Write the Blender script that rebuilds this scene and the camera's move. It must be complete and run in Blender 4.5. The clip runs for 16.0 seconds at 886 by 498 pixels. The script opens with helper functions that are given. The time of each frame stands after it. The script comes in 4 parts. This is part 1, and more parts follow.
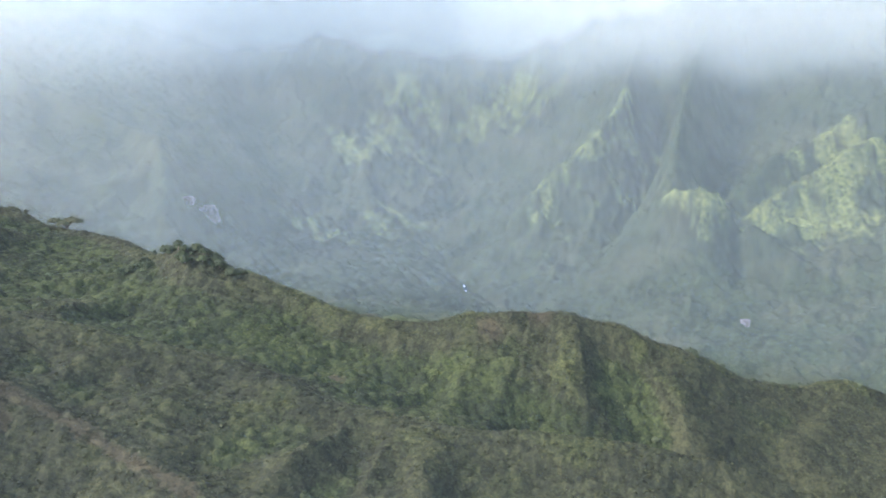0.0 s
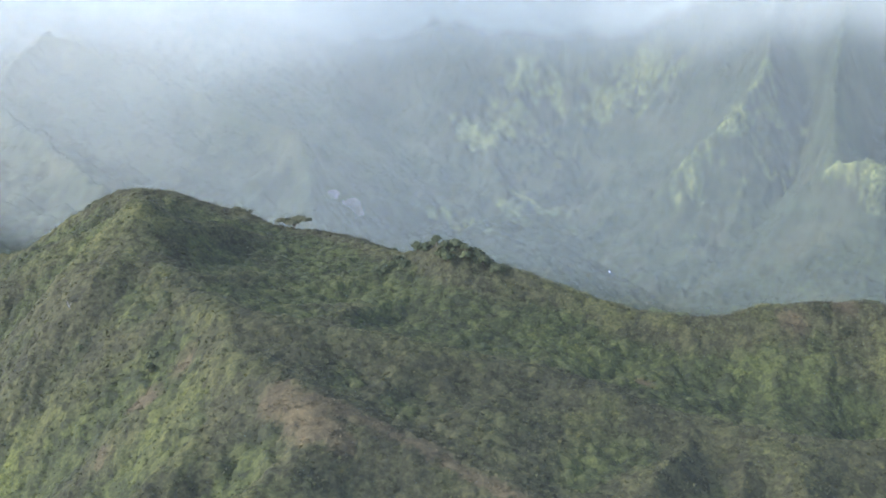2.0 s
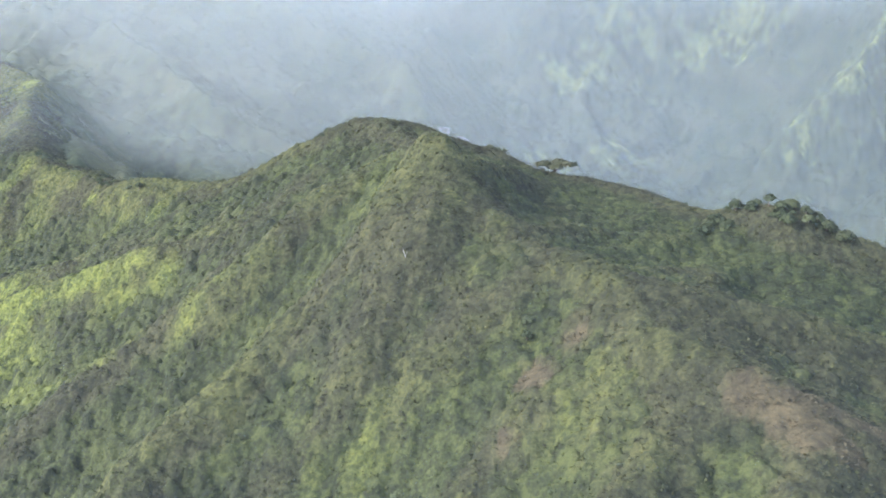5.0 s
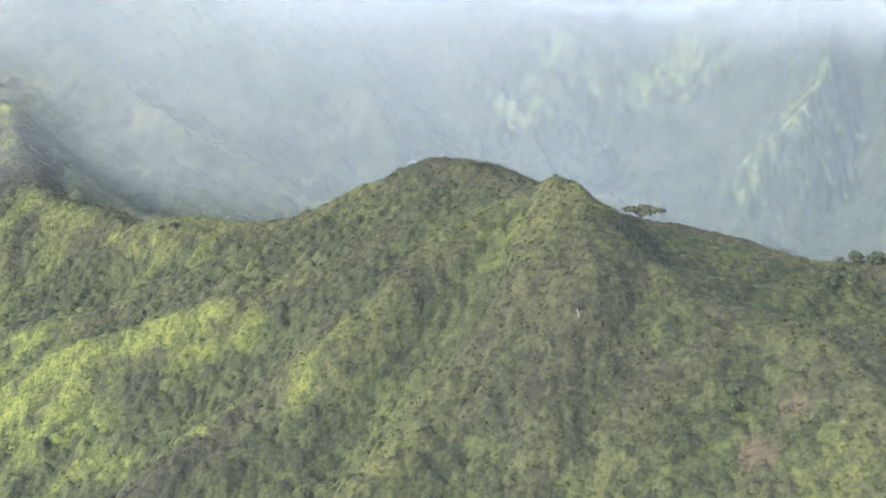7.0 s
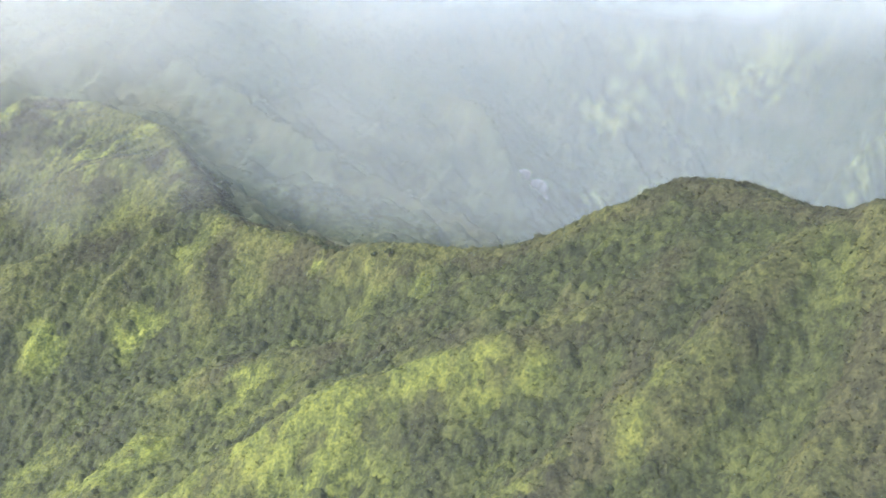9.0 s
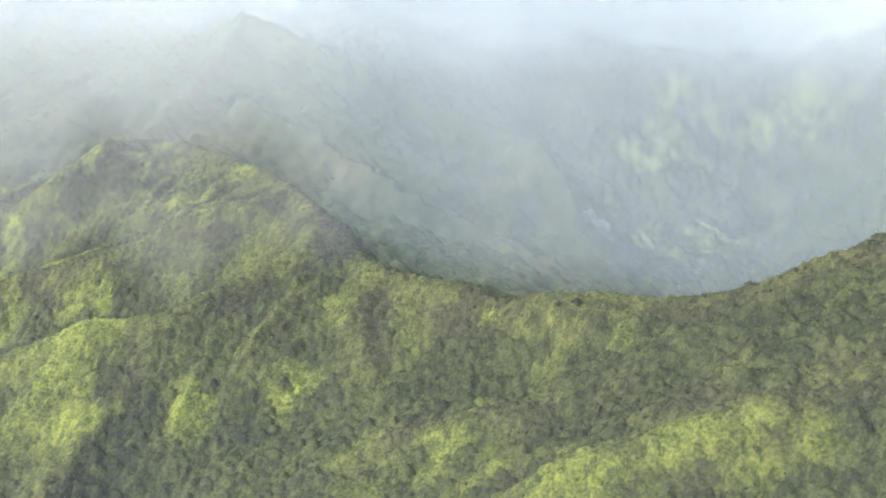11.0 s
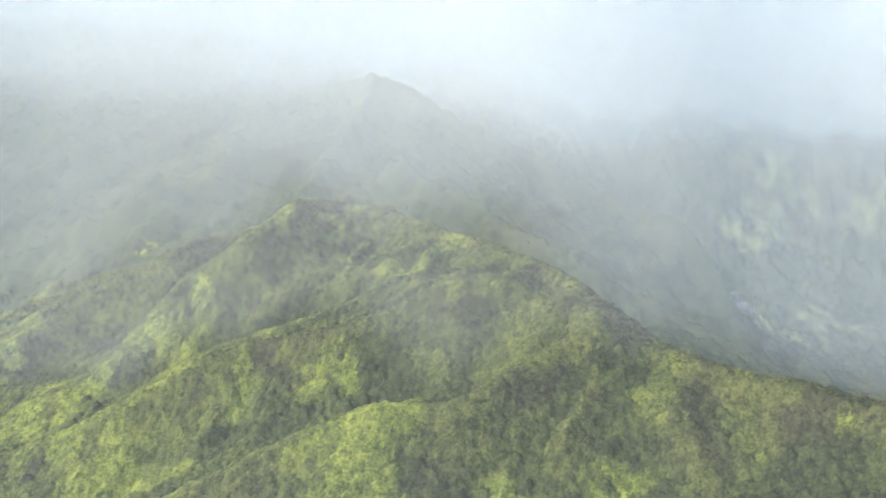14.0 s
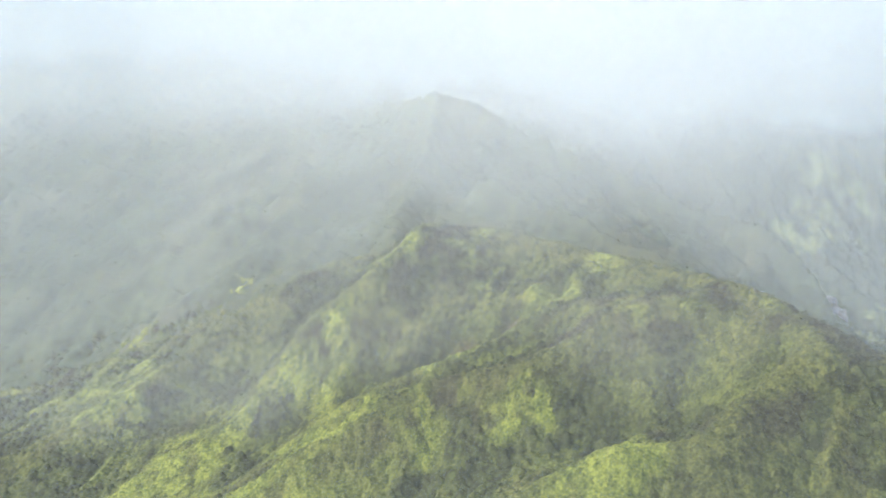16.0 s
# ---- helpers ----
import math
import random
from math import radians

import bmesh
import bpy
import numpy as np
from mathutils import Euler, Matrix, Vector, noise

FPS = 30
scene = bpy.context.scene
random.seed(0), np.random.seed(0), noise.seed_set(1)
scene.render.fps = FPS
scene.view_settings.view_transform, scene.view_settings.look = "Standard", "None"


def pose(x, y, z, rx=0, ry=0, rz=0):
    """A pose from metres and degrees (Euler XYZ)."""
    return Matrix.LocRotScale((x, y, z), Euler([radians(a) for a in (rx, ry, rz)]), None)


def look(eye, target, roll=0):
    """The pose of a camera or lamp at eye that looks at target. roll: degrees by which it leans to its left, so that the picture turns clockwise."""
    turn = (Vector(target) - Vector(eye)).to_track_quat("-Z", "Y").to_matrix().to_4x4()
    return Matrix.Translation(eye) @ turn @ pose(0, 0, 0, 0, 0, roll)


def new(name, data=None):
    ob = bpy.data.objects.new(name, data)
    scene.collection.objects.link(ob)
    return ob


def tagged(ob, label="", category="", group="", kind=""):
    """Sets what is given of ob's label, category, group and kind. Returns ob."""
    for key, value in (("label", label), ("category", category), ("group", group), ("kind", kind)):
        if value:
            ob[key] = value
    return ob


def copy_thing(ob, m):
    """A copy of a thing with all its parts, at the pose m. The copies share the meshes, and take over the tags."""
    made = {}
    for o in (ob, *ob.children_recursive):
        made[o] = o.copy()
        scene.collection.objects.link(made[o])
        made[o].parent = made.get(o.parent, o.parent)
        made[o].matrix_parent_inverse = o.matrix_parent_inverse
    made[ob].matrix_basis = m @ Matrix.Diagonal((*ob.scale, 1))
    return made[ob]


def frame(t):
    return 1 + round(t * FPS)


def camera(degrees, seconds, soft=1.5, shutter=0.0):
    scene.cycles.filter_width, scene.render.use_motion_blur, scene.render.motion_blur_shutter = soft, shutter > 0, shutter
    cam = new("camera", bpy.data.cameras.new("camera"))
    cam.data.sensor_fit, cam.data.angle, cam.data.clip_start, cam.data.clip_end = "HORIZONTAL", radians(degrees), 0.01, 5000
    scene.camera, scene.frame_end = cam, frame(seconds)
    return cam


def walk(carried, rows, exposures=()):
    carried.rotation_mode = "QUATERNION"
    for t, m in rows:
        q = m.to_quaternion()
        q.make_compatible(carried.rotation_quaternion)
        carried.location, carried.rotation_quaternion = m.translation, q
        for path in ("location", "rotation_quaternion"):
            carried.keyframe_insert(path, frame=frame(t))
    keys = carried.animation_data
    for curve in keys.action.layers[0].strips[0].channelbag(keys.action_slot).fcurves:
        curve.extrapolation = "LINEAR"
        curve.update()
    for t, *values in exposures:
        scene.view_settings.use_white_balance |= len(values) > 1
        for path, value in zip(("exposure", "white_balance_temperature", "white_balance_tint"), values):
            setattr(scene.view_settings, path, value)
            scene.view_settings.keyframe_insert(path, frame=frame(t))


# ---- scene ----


def shot(x, y, z, yaw, pitch, roll):
    """Camera pose from a place and yaw (to the left of +y), pitch (up) and roll, in degrees."""
    a, b = radians(yaw), radians(pitch)
    way = Vector((-math.sin(a) * math.cos(b), math.cos(a) * math.cos(b), math.sin(b)))
    eye = Vector((x, y, z))
    return look(eye, eye + way * 100.0, roll)


# ---- camera: a slow helicopter flight along the ridges, under the cloud base ----
PATH = (
    (0, 0.27, 0.20, 300.15, 1.521, -7.195, -1.338),
    (0.5, -14.80, 6.46, 300.23, 3.002, -7.575, -1.721),
    (1, -30.00, 12.08, 300.39, 3.820, -7.593, -0.731),
    (1.5, -44.92, 16.70, 300.85, 5.091, -7.055, -2.262),
    (2, -59.92, 21.38, 301.23, 6.782, -7.791, -4.089),
    (2.5, -74.96, 25.72, 301.39, 7.100, -8.968, -2.315),
    (3, -90.06, 29.81, 301.38, 6.802, -9.864, -1.643),
    (3.5, -104.98, 33.95, 301.19, 5.919, -12.228, 0.334),
    (4, -120.00, 38.07, 301.60, 6.411, -12.646, 0.239),
    (4.5, -134.98, 42.23, 302.37, 7.442, -11.880, -0.688),
    (4.7, -140.91, 43.79, 302.68, 7.732, -11.687, -0.667),
    (6.8, -201.34, 59.25, 304.77, 1.753, -9.950, 0.016),
    (7, -207.49, 60.52, 305.31, 1.354, -9.657, 0.731),
    (7.5, -223.35, 64.08, 306.43, 1.427, -9.181, 0.076),
    (8, -240.06, 68.15, 307.55, 2.942, -7.641, 0.196),
    (8.5, -255.63, 72.53, 308.45, 3.395, -8.479, -1.104),
    (9, -271.21, 77.16, 309.48, 3.601, -9.507, -0.478),
    (9.2, -277.54, 78.93, 309.73, 4.134, -9.858, -1.107),
    (11.3, -344.93, 97.47, 309.88, 2.033, -6.784, -0.163),
    (11.5, -351.45, 99.15, 309.94, 1.762, -6.629, 0.709),
    (12, -367.66, 103.25, 310.24, 1.665, -5.640, 0.942),
    (12.5, -384.07, 107.84, 310.47, 1.298, -5.821, 2.580),
    (13, -400.71, 112.72, 310.83, 1.794, -4.758, -0.006),
    (13.5, -417.47, 116.94, 310.65, 2.695, -3.947, 0.489),
    (14, -434.57, 120.92, 310.90, 3.287, -3.021, 1.832),
    (14.5, -451.75, 124.98, 311.39, 3.244, -2.852, 2.550),
    (15, -469.05, 129.94, 312.00, 2.792, -3.870, 0.152),
    (15.5, -486.68, 134.76, 312.95, 2.662, -3.804, 0.532),
    (16, -504.25, 139.02, 313.63, 2.679, -2.043, -1.224),
)
scene.cycles.transparent_max_bounces = 24       # the veils of mist lie one behind the other
cam = camera(51.31, 16.0, soft=1.7)
walk(cam, [(row[0], shot(*row[1:])) for row in PATH], exposures=((0.0, 2.12, 6050, 16), (2.0, 2.02, 6050, 16), (4.2, 2.21, 5950, 17), (7.0, 2.27, 6250, 18), (9.0, 2.20, 6350, 17), (12.0, 1.97, 6450, 14), (16.0, 1.87, 6400, 14)))

# ---- world and sun: thin bright overcast ----
world = bpy.data.worlds.new("sky")
scene.world = world
world.use_nodes = True
wn = world.node_tree
wn.nodes.clear()
w_out = wn.nodes.new("ShaderNodeOutputWorld")
w_bg = wn.nodes.new("ShaderNodeBackground")
w_sky = wn.nodes.new("ShaderNodeTexSky")
w_sky.sky_type = "NISHITA"
w_sky.sun_disc = False
w_sky.sun_elevation = radians(36)
w_sky.sun_rotation = radians(244)
w_sky.dust_density = 1.2
w_sky.air_density = 1.3
w_bg.inputs["Strength"].default_value = 0.13
wn.links.new(w_sky.outputs[0], w_bg.inputs["Color"])
wn.links.new(w_bg.outputs[0], w_out.inputs["Surface"])

sun = new("sun", bpy.data.lights.new("sun", "SUN"))
sun.data.energy = 2.5
sun.data.angle = radians(10)
sun.data.color = (1.0, 0.95, 0.86)
sun.matrix_world = look((-830, -400, 670), (0, 0, 0))

# ---- relief: crest lines and valley lines of the mountains, (x, y, height) ----
CREST_MAIN = ((230, 350, 165), (190, 345, 186), (150, 330, 203), (135, 325, 210), (117, 318, 209), (97, 312, 213), (76, 305, 225), (54, 296, 235),
              (30, 298, 243), (-25, 288, 241), (-57, 298, 250), (-78, 299, 260), (-90, 298, 266), (-108, 318, 260), (-130, 338, 265),
              (-155, 346, 269), (-186, 350, 279), (-212, 347, 288), (-232, 350, 281), (-255, 357, 268), (-274, 367, 261), (-306, 375, 261),
              (-328, 390, 258), (-341, 398, 262), (-366, 408, 263), (-382, 425, 267), (-393, 454, 277), (-401, 458, 282), (-412, 475, 288),
              (-445, 550, 295), (-480, 575, 304), (-511, 590, 310), (-535, 592, 311))
CREST_PEAK = ((-535, 590, 311), (-552, 640, 299), (-562, 700, 308), (-545, 790, 356), (-540, 895, 413), (-580, 1000, 420), (-640, 1200, 440))
SPUR_KNOB = ((-208, 340, 285), (-193, 312, 280.5), (-187, 299, 284.5), (-184, 289, 288.5), (-179, 279, 283), (-174, 268, 273), (-158, 250, 265), (-138, 231, 260.5), (-123.5, 232.5, 259),
             (-103, 236, 252.5), (-85, 240, 247), (-61, 240, 239.5), (-42, 233, 235), (-22, 233, 228), (0, 231, 225.5), (25, 229, 224),
             (46, 230, 220.5), (75, 232, 212), (110, 228, 196), (150, 215, 172))
POCKET = ((-140, 300, 262), (-118, 275, 252), (-80, 269, 243), (-46, 272, 237), (-20, 268, 229), (0, 258, 219), (20, 252, 212), (45, 252, 206), (75, 255, 197), (110, 258, 184))
FACE_KNOB = ((-100, 222, 247), (-77, 214, 238.5), (-58, 206, 231), (-38, 214, 227), (-27, 213, 229), (-14, 216, 226.5), (0, 217, 222.5), (35, 214, 215))
SPUR_TRAIL = ((-136, 231, 260), (-134, 217, 255), (-112, 201.5, 249.5), (-99, 200.5, 242.5), (-83, 196, 236), (-60, 187, 227), (-15, 172, 210))
SPUR_B = ((-156, 242, 261), (-160, 234, 257.5), (-169.5, 235.5, 255.5), (-174.5, 229.5, 250), (-182, 217, 235.5), (-193, 198, 214), (-205, 170, 190))
SPUR_P = ((-134, 217, 255), (-140.5, 215.5, 249.5), (-151.5, 213, 243), (-162.5, 206.5, 235.5), (-176, 194, 222), (-190, 172, 198))
SPUR_Q = ((-112, 201.5, 249.5), (-128, 201, 243.5), (-134.5, 189, 240.5), (-138, 180.5, 239), (-143, 178, 235), (-155, 166, 222), (-170, 145, 196))
SPUR_R = ((-106, 197, 243), (-112, 182, 240), (-120, 171, 238.5), (-128, 158, 230), (-140, 140, 212))
SPUR_T = ((-190, 302, 281), (-203, 291, 277), (-215.5, 281, 270), (-223, 272, 261.5), (-229, 268.5, 257.5), (-236, 267, 250), (-246, 267, 243), (-254, 266, 239), (-276, 250, 222), (-300, 228, 200))
SPUR_U = ((-250, 353, 269), (-261, 338, 259.5), (-276, 316, 251), (-297, 319.5, 241.5), (-330, 317, 225), (-362, 306, 206))
SPUR_V = ((34, 298, 243), (33, 284, 234), (33, 270.5, 224), (37.5, 265.5, 214.5), (41, 258, 209))
SPUR_V_EAST = ((76, 305, 225), (66, 291, 225), (62.5, 283, 222.5), (65, 270, 212), (70, 262, 203))
SPUR_F_FOOT = ((-441, 396, 252), (-452, 378, 234), (-458, 366, 222), (-470, 340, 203))
SPUR_EF = ((-382, 425, 267), (-380, 401, 253), (-377, 394, 250), (-371, 380, 237))
SPUR_BC = ((-177, 264, 273), (-180.5, 250.5, 271), (-187, 241, 259), (-190, 229, 247.5), (-198, 219, 234), (-208, 211, 221))
SPUR_LEFT = ((-620, 755, 338), (-640, 715, 306), (-653, 687, 292), (-662, 682, 283), (-700, 658, 254))
GULLY_B = ((-152, 228, 254), (-157, 221, 247), (-170, 211, 234), (-182, 196, 216), (-196, 165, 188))
GULLY_PQ = ((-136, 207, 248), (-144, 199, 239), (-154, 188, 228), (-168, 165, 204))
GULLY_QR = ((-116, 192, 241), (-126, 178, 233), (-140, 160, 217))
GULLY_V = ((47, 285, 223), (52, 272, 212), (56, 260, 204))
SPUR_C = ((-184, 289, 288.5), (-188, 270, 275), (-194.5, 258, 267.5), (-204, 251.5, 256), (-214, 239, 246), (-220, 228, 239), (-235, 215, 229), (-245, 190, 207))
GULLY_C = ((-207, 266, 259), (-217, 256, 245), (-232, 247, 231), (-250, 233, 214), (-275, 208, 190))
SPUR_D = ((-211, 348, 286), (-222, 318, 272), (-245, 300, 257), (-283, 299, 247), (-318, 303, 235), (-345, 300, 218), (-370, 290, 200))
GULLY_D = ((-262, 280, 235), (-300, 275, 217), (-330, 260, 198))
SPUR_E = ((-272, 362, 261), (-296, 342, 246), (-330, 345, 234), (-364, 351, 225), (-394.5, 343.5, 210), (-420, 330, 194))
GULLY_E = ((-318, 364, 240), (-345, 366, 234), (-385, 373, 226), (-405, 372, 221), (-430, 355, 204), (-455, 335, 187))
SPUR_F = ((-399.5, 457, 281), (-400, 445, 276), (-401.5, 427, 271.5), (-410, 423, 266.5), (-430, 411, 257.5), (-441, 396, 252), (-468, 392.5, 250), (-475, 394, 248), (-500, 388, 236), (-540, 378, 216), (-580, 370, 196))
GULLY_F = ((-414, 442, 264), (-425, 442, 256), (-440, 441, 247), (-475, 437, 235.5), (-515, 436, 226), (-560, 422, 208), (-620, 400, 186))
SPUR_G = ((-425, 482, 286), (-431, 471, 284), (-445, 472, 281), (-461, 470, 277.5), (-478, 461, 266), (-523, 465, 256), (-545, 462, 250), (-571, 447, 233), (-610, 435, 213), (-660, 420, 195))
SPUR_G_BACK = ((-450, 484, 283), (-467, 496, 281.5), (-480, 506, 274), (-495, 511, 267.5), (-525, 500, 257), (-552, 490, 247), (-580, 496, 231))
GULLY_G = ((-505, 530, 259), (-540, 526, 246), (-575, 520, 228), (-600, 512, 219), (-640, 485, 198))
GULLY_GG = ((-500, 487, 258), (-530, 480, 249), (-560, 474, 236), (-590, 465, 219))
SPUR_H = ((-535, 580, 311), (-557, 556, 289), (-584, 554, 271), (-600, 541, 248), (-615, 520, 224), (-655, 508, 206))
GULLY_H = ((-575, 582, 271), (-620, 572, 239), (-655, 548, 219), (-690, 520, 198))
SPUR_I = ((-552, 640, 298), (-600, 635, 288), (-625, 610, 272), (-650, 580, 250), (-680, 555, 232), (-730, 530, 205))
CREST_LEFT = ((-545, 790, 356), (-620, 755, 338), (-685, 720, 300), (-739, 714, 272), (-775, 705, 252), (-840, 700, 222))
LOW_FRONT = ((260, 120, 120), (60, 70, 140), (-100, 60, 160), (-200, 90, 165), (-320, 160, 160), (-420, 240, 160),
             (-540, 300, 162), (-700, 400, 165), (-900, 520, 150), (-1200, 620, 140))
VALLEY_BACK = ((-450, 620, 272), (-400, 560, 240), (-340, 500, 226), (-260, 480, 212), (-150, 450, 200), (-40, 420, 190),
               (80, 420, 170), (200, 450, 140))
SPUR_BACK = ((-505, 745, 338), (-430, 690, 298), (-385, 650, 277), (-330, 645, 250), (-260, 640, 218), (-190, 620, 190))
FLANK = ((-540, 895, 413), (-515, 900, 406), (-467, 902, 379), (-419, 905, 356), (-371, 908, 330), (-323, 900, 311), (-287, 874, 300), (-270, 830, 273), (-264, 797, 242), (-244, 772, 208), (-205, 757, 182))
GULLY_FLANK = ((-430, 785, 312), (-370, 758, 264), (-310, 735, 222), (-230, 700, 182))
STREAM = ((-40, 1090, 185), (-20, 1010, 162), (3, 934, 146), (40, 840, 132), (110, 720, 118), (220, 600, 105), (420, 480, 90))
FOOT_LEFT = ((-232, 870, 222), (-205, 930, 200), (-170, 1000, 200), (-140, 1080, 215))
RIDGE_A = ((53, 1016, 213), (90, 1030, 250), (140, 1050, 285), (190, 1110, 340), (230, 1230, 430))
RIDGE_B = ((130, 885, 165), (158, 890, 200), (183, 895, 231), (204, 912, 258))
RIDGE_B_EAST = ((195, 885, 241), (223, 870, 241), (250, 875, 228), (275, 870, 205), (300, 850, 178))
RIDGE_B_UP = ((204, 912, 258), (212, 940, 282), (245, 1040, 345), (310, 1180, 440))
RIDGE_C = ((258, 906, 222), (262, 935, 224), (309, 965, 261), (361, 985, 279), (400, 1000, 300), (490, 1010, 345), (600, 1050, 400), (800, 1100, 480))
SPUR_RIGHT = ((426, 965, 288), (378, 945, 268), (336, 930, 249), (279, 905, 213), (262, 885, 192), (250, 840, 150))
GULLY_AB = ((105, 960, 165), (165, 985, 190), (215, 1050, 235), (250, 1150, 320))
GULLY_A = ((30, 1050, 180), (85, 1100, 220), (140, 1190, 310))
GULLY_BC = ((245, 960, 225), (290, 1040, 262), (340, 1150, 335))
GULLY_CD = ((300, 940, 232), (345, 962, 250), (400, 980, 272))
GULLY_CC = ((330, 880, 200), (400, 915, 232), (470, 950, 265))
GULLY_RIGHT = ((450, 900, 230), (430, 800, 170), (400, 680, 120))
WALL_SPUR_F = ((-88, 1301, 358), (-111, 1250, 301), (-130, 1180, 255), (-110, 1100, 215))
WALL_SPUR_G = ((60, 1330, 355), (50, 1280, 305), (30, 1200, 235), (0, 1120, 200))
WALL_BOWL = ((-30, 1270, 268), (-20, 1180, 215))
WALL_GULLY = ((-280, 1250, 330), (-230, 1150, 270), (-190, 1080, 225))
WALL_CREST = ((-1200, 1300, 540), (-700, 1400, 580), (-400, 1480, 600), (-90, 1460, 560), (150, 1450, 590), (450, 1400, 620), (900, 1300, 640))
LEFT_FAR = ((-860, 900, 330), (-1000, 820, 280), (-1250, 780, 240))

LINES = (CREST_MAIN, SPUR_V_EAST, SPUR_F_FOOT, SPUR_EF, SPUR_BC, SPUR_LEFT, FACE_KNOB, CREST_PEAK, SPUR_KNOB, POCKET, SPUR_TRAIL, SPUR_B, SPUR_P, SPUR_Q, SPUR_R, SPUR_T, SPUR_U, SPUR_V,
         GULLY_B, GULLY_PQ, GULLY_QR, GULLY_V, SPUR_C, GULLY_C, SPUR_D, GULLY_D, SPUR_E,
         GULLY_E, SPUR_F, GULLY_F, SPUR_G, SPUR_G_BACK, GULLY_G, GULLY_GG, SPUR_H, GULLY_H, SPUR_I, CREST_LEFT, LOW_FRONT, VALLEY_BACK, SPUR_BACK,
         FLANK, GULLY_FLANK, STREAM, FOOT_LEFT, RIDGE_A, RIDGE_B, RIDGE_B_EAST, RIDGE_B_UP, RIDGE_C, SPUR_RIGHT, GULLY_AB, GULLY_A, GULLY_BC, GULLY_CD, GULLY_CC, GULLY_RIGHT,
         WALL_SPUR_F, WALL_SPUR_G, WALL_BOWL, WALL_GULLY, WALL_CREST, LEFT_FAR)
CRESTS = (CREST_MAIN, SPUR_V_EAST, SPUR_F_FOOT, SPUR_EF, SPUR_BC, SPUR_LEFT, CREST_PEAK, SPUR_KNOB, SPUR_TRAIL, SPUR_B, SPUR_P, SPUR_Q, SPUR_R, SPUR_T, SPUR_U, SPUR_V, SPUR_C, SPUR_D, SPUR_E, SPUR_F, SPUR_G, SPUR_G_BACK, SPUR_H, SPUR_I,
          CREST_LEFT, SPUR_BACK, FLANK, RIDGE_A, RIDGE_B, RIDGE_B_EAST, RIDGE_B_UP, RIDGE_C, SPUR_RIGHT, WALL_SPUR_F, WALL_SPUR_G)
CANOPY = 1.7                      # the crest lines run along the tops of the scrub
X0, X1, Y0, Y1, CELL = -1300.0, 980.0, -120.0, 1720.0, 5.0


def relief():
    """Heights on a regular grid: a skin stretched over the crest and valley lines."""
    z = None
    for cell in (40.0, 20.0, 10.0, CELL):
        nx, ny = int(round((X1 - X0) / cell)) + 1, int(round((Y1 - Y0) / cell)) + 1
        total, count = np.zeros((ny, nx)), np.zeros((ny, nx))
        for line in LINES:
            p = np.array(line, float)
            for a, b in zip(p[:-1], p[1:]):
                n = max(2, int(np.hypot(*(b - a)[:2]) / cell * 3))
                q = a + (b - a) * np.linspace(0, 1, n)[:, None]
                i, j = np.rint((q[:, 1] - Y0) / cell).astype(int), np.rint((q[:, 0] - X0) / cell).astype(int)
                np.add.at(total, (i, j), q[:, 2])
                np.add.at(count, (i, j), 1)
        held = count > 0
        value = total / np.maximum(count, 1)
        if z is None:
            z = np.full((ny, nx), 200.0)
        else:
            up = np.repeat(np.repeat(z, 2, 0), 2, 1)
            z = up[:ny, :nx]
            z = np.pad(z, ((0, ny - z.shape[0]), (0, nx - z.shape[1])), mode="edge")
        for _ in range(500 if cell > 9 else 260):
            z[held] = value[held]
            e = np.pad(z, 1, mode="edge")
            z = 0.25 * (e[:-2, 1:-1] + e[2:, 1:-1] + e[1:-1, :-2] + e[1:-1, 2:])
        z[held] = value[held]
    for _ in range(2):
        e = np.pad(z, 1, mode="edge")
        z = 0.4 * z + 0.15 * (e[:-2, 1:-1] + e[2:, 1:-1] + e[1:-1, :-2] + e[1:-1, 2:])
    # slopes fall away sharply from the crests, which keep their height
    gx, gy = np.meshgrid(X0 + CELL * np.arange(z.shape[1]), Y0 + CELL * np.arange(z.shape[0]))
    off = np.full(z.shape, 1e9)
    for line in CRESTS:
        p = np.array(line, float)[:, :2]
        for a, b in zip(p[:-1], p[1:]):
            d = b - a
            s = np.clip(((gx - a[0]) * d[0] + (gy - a[1]) * d[1]) / (d @ d), 0, 1)
            off = np.minimum(off, (gx - a[0] - s * d[0]) ** 2 + (gy - a[1] - s * d[1]) ** 2)
    off = np.sqrt(off)
    for _ in range(3):
        lack, weight = np.where(held, value - z, 0.0), held.astype(float)
        for _ in range(3):
            for axis in (0, 1):
                lack = 0.5 * lack + 0.25 * (np.roll(lack, 1, axis) + np.roll(lack, -1, axis))
                weight = 0.5 * weight + 0.25 * (np.roll(weight, 1, axis) + np.roll(weight, -1, axis))
        z = z + np.where(weight > 0.01, lack / np.maximum(weight, 0.01), 0) * np.exp(-(off / 9.0) ** 2)
    far = gy > 620
    off = np.maximum(off - 3.0, 0)
    steep = np.where(far, 30.0 * (1 - np.exp(-off / 22.0)) * np.exp(-off / 90.0), 4.6 * (1 - np.exp(-off / 8.0)) * np.exp(-off / 34.0))
    return z - CANOPY - steep, np.clip(off / 20.0, 0, 1)


RELIEF, OPEN_SLOPE = relief()


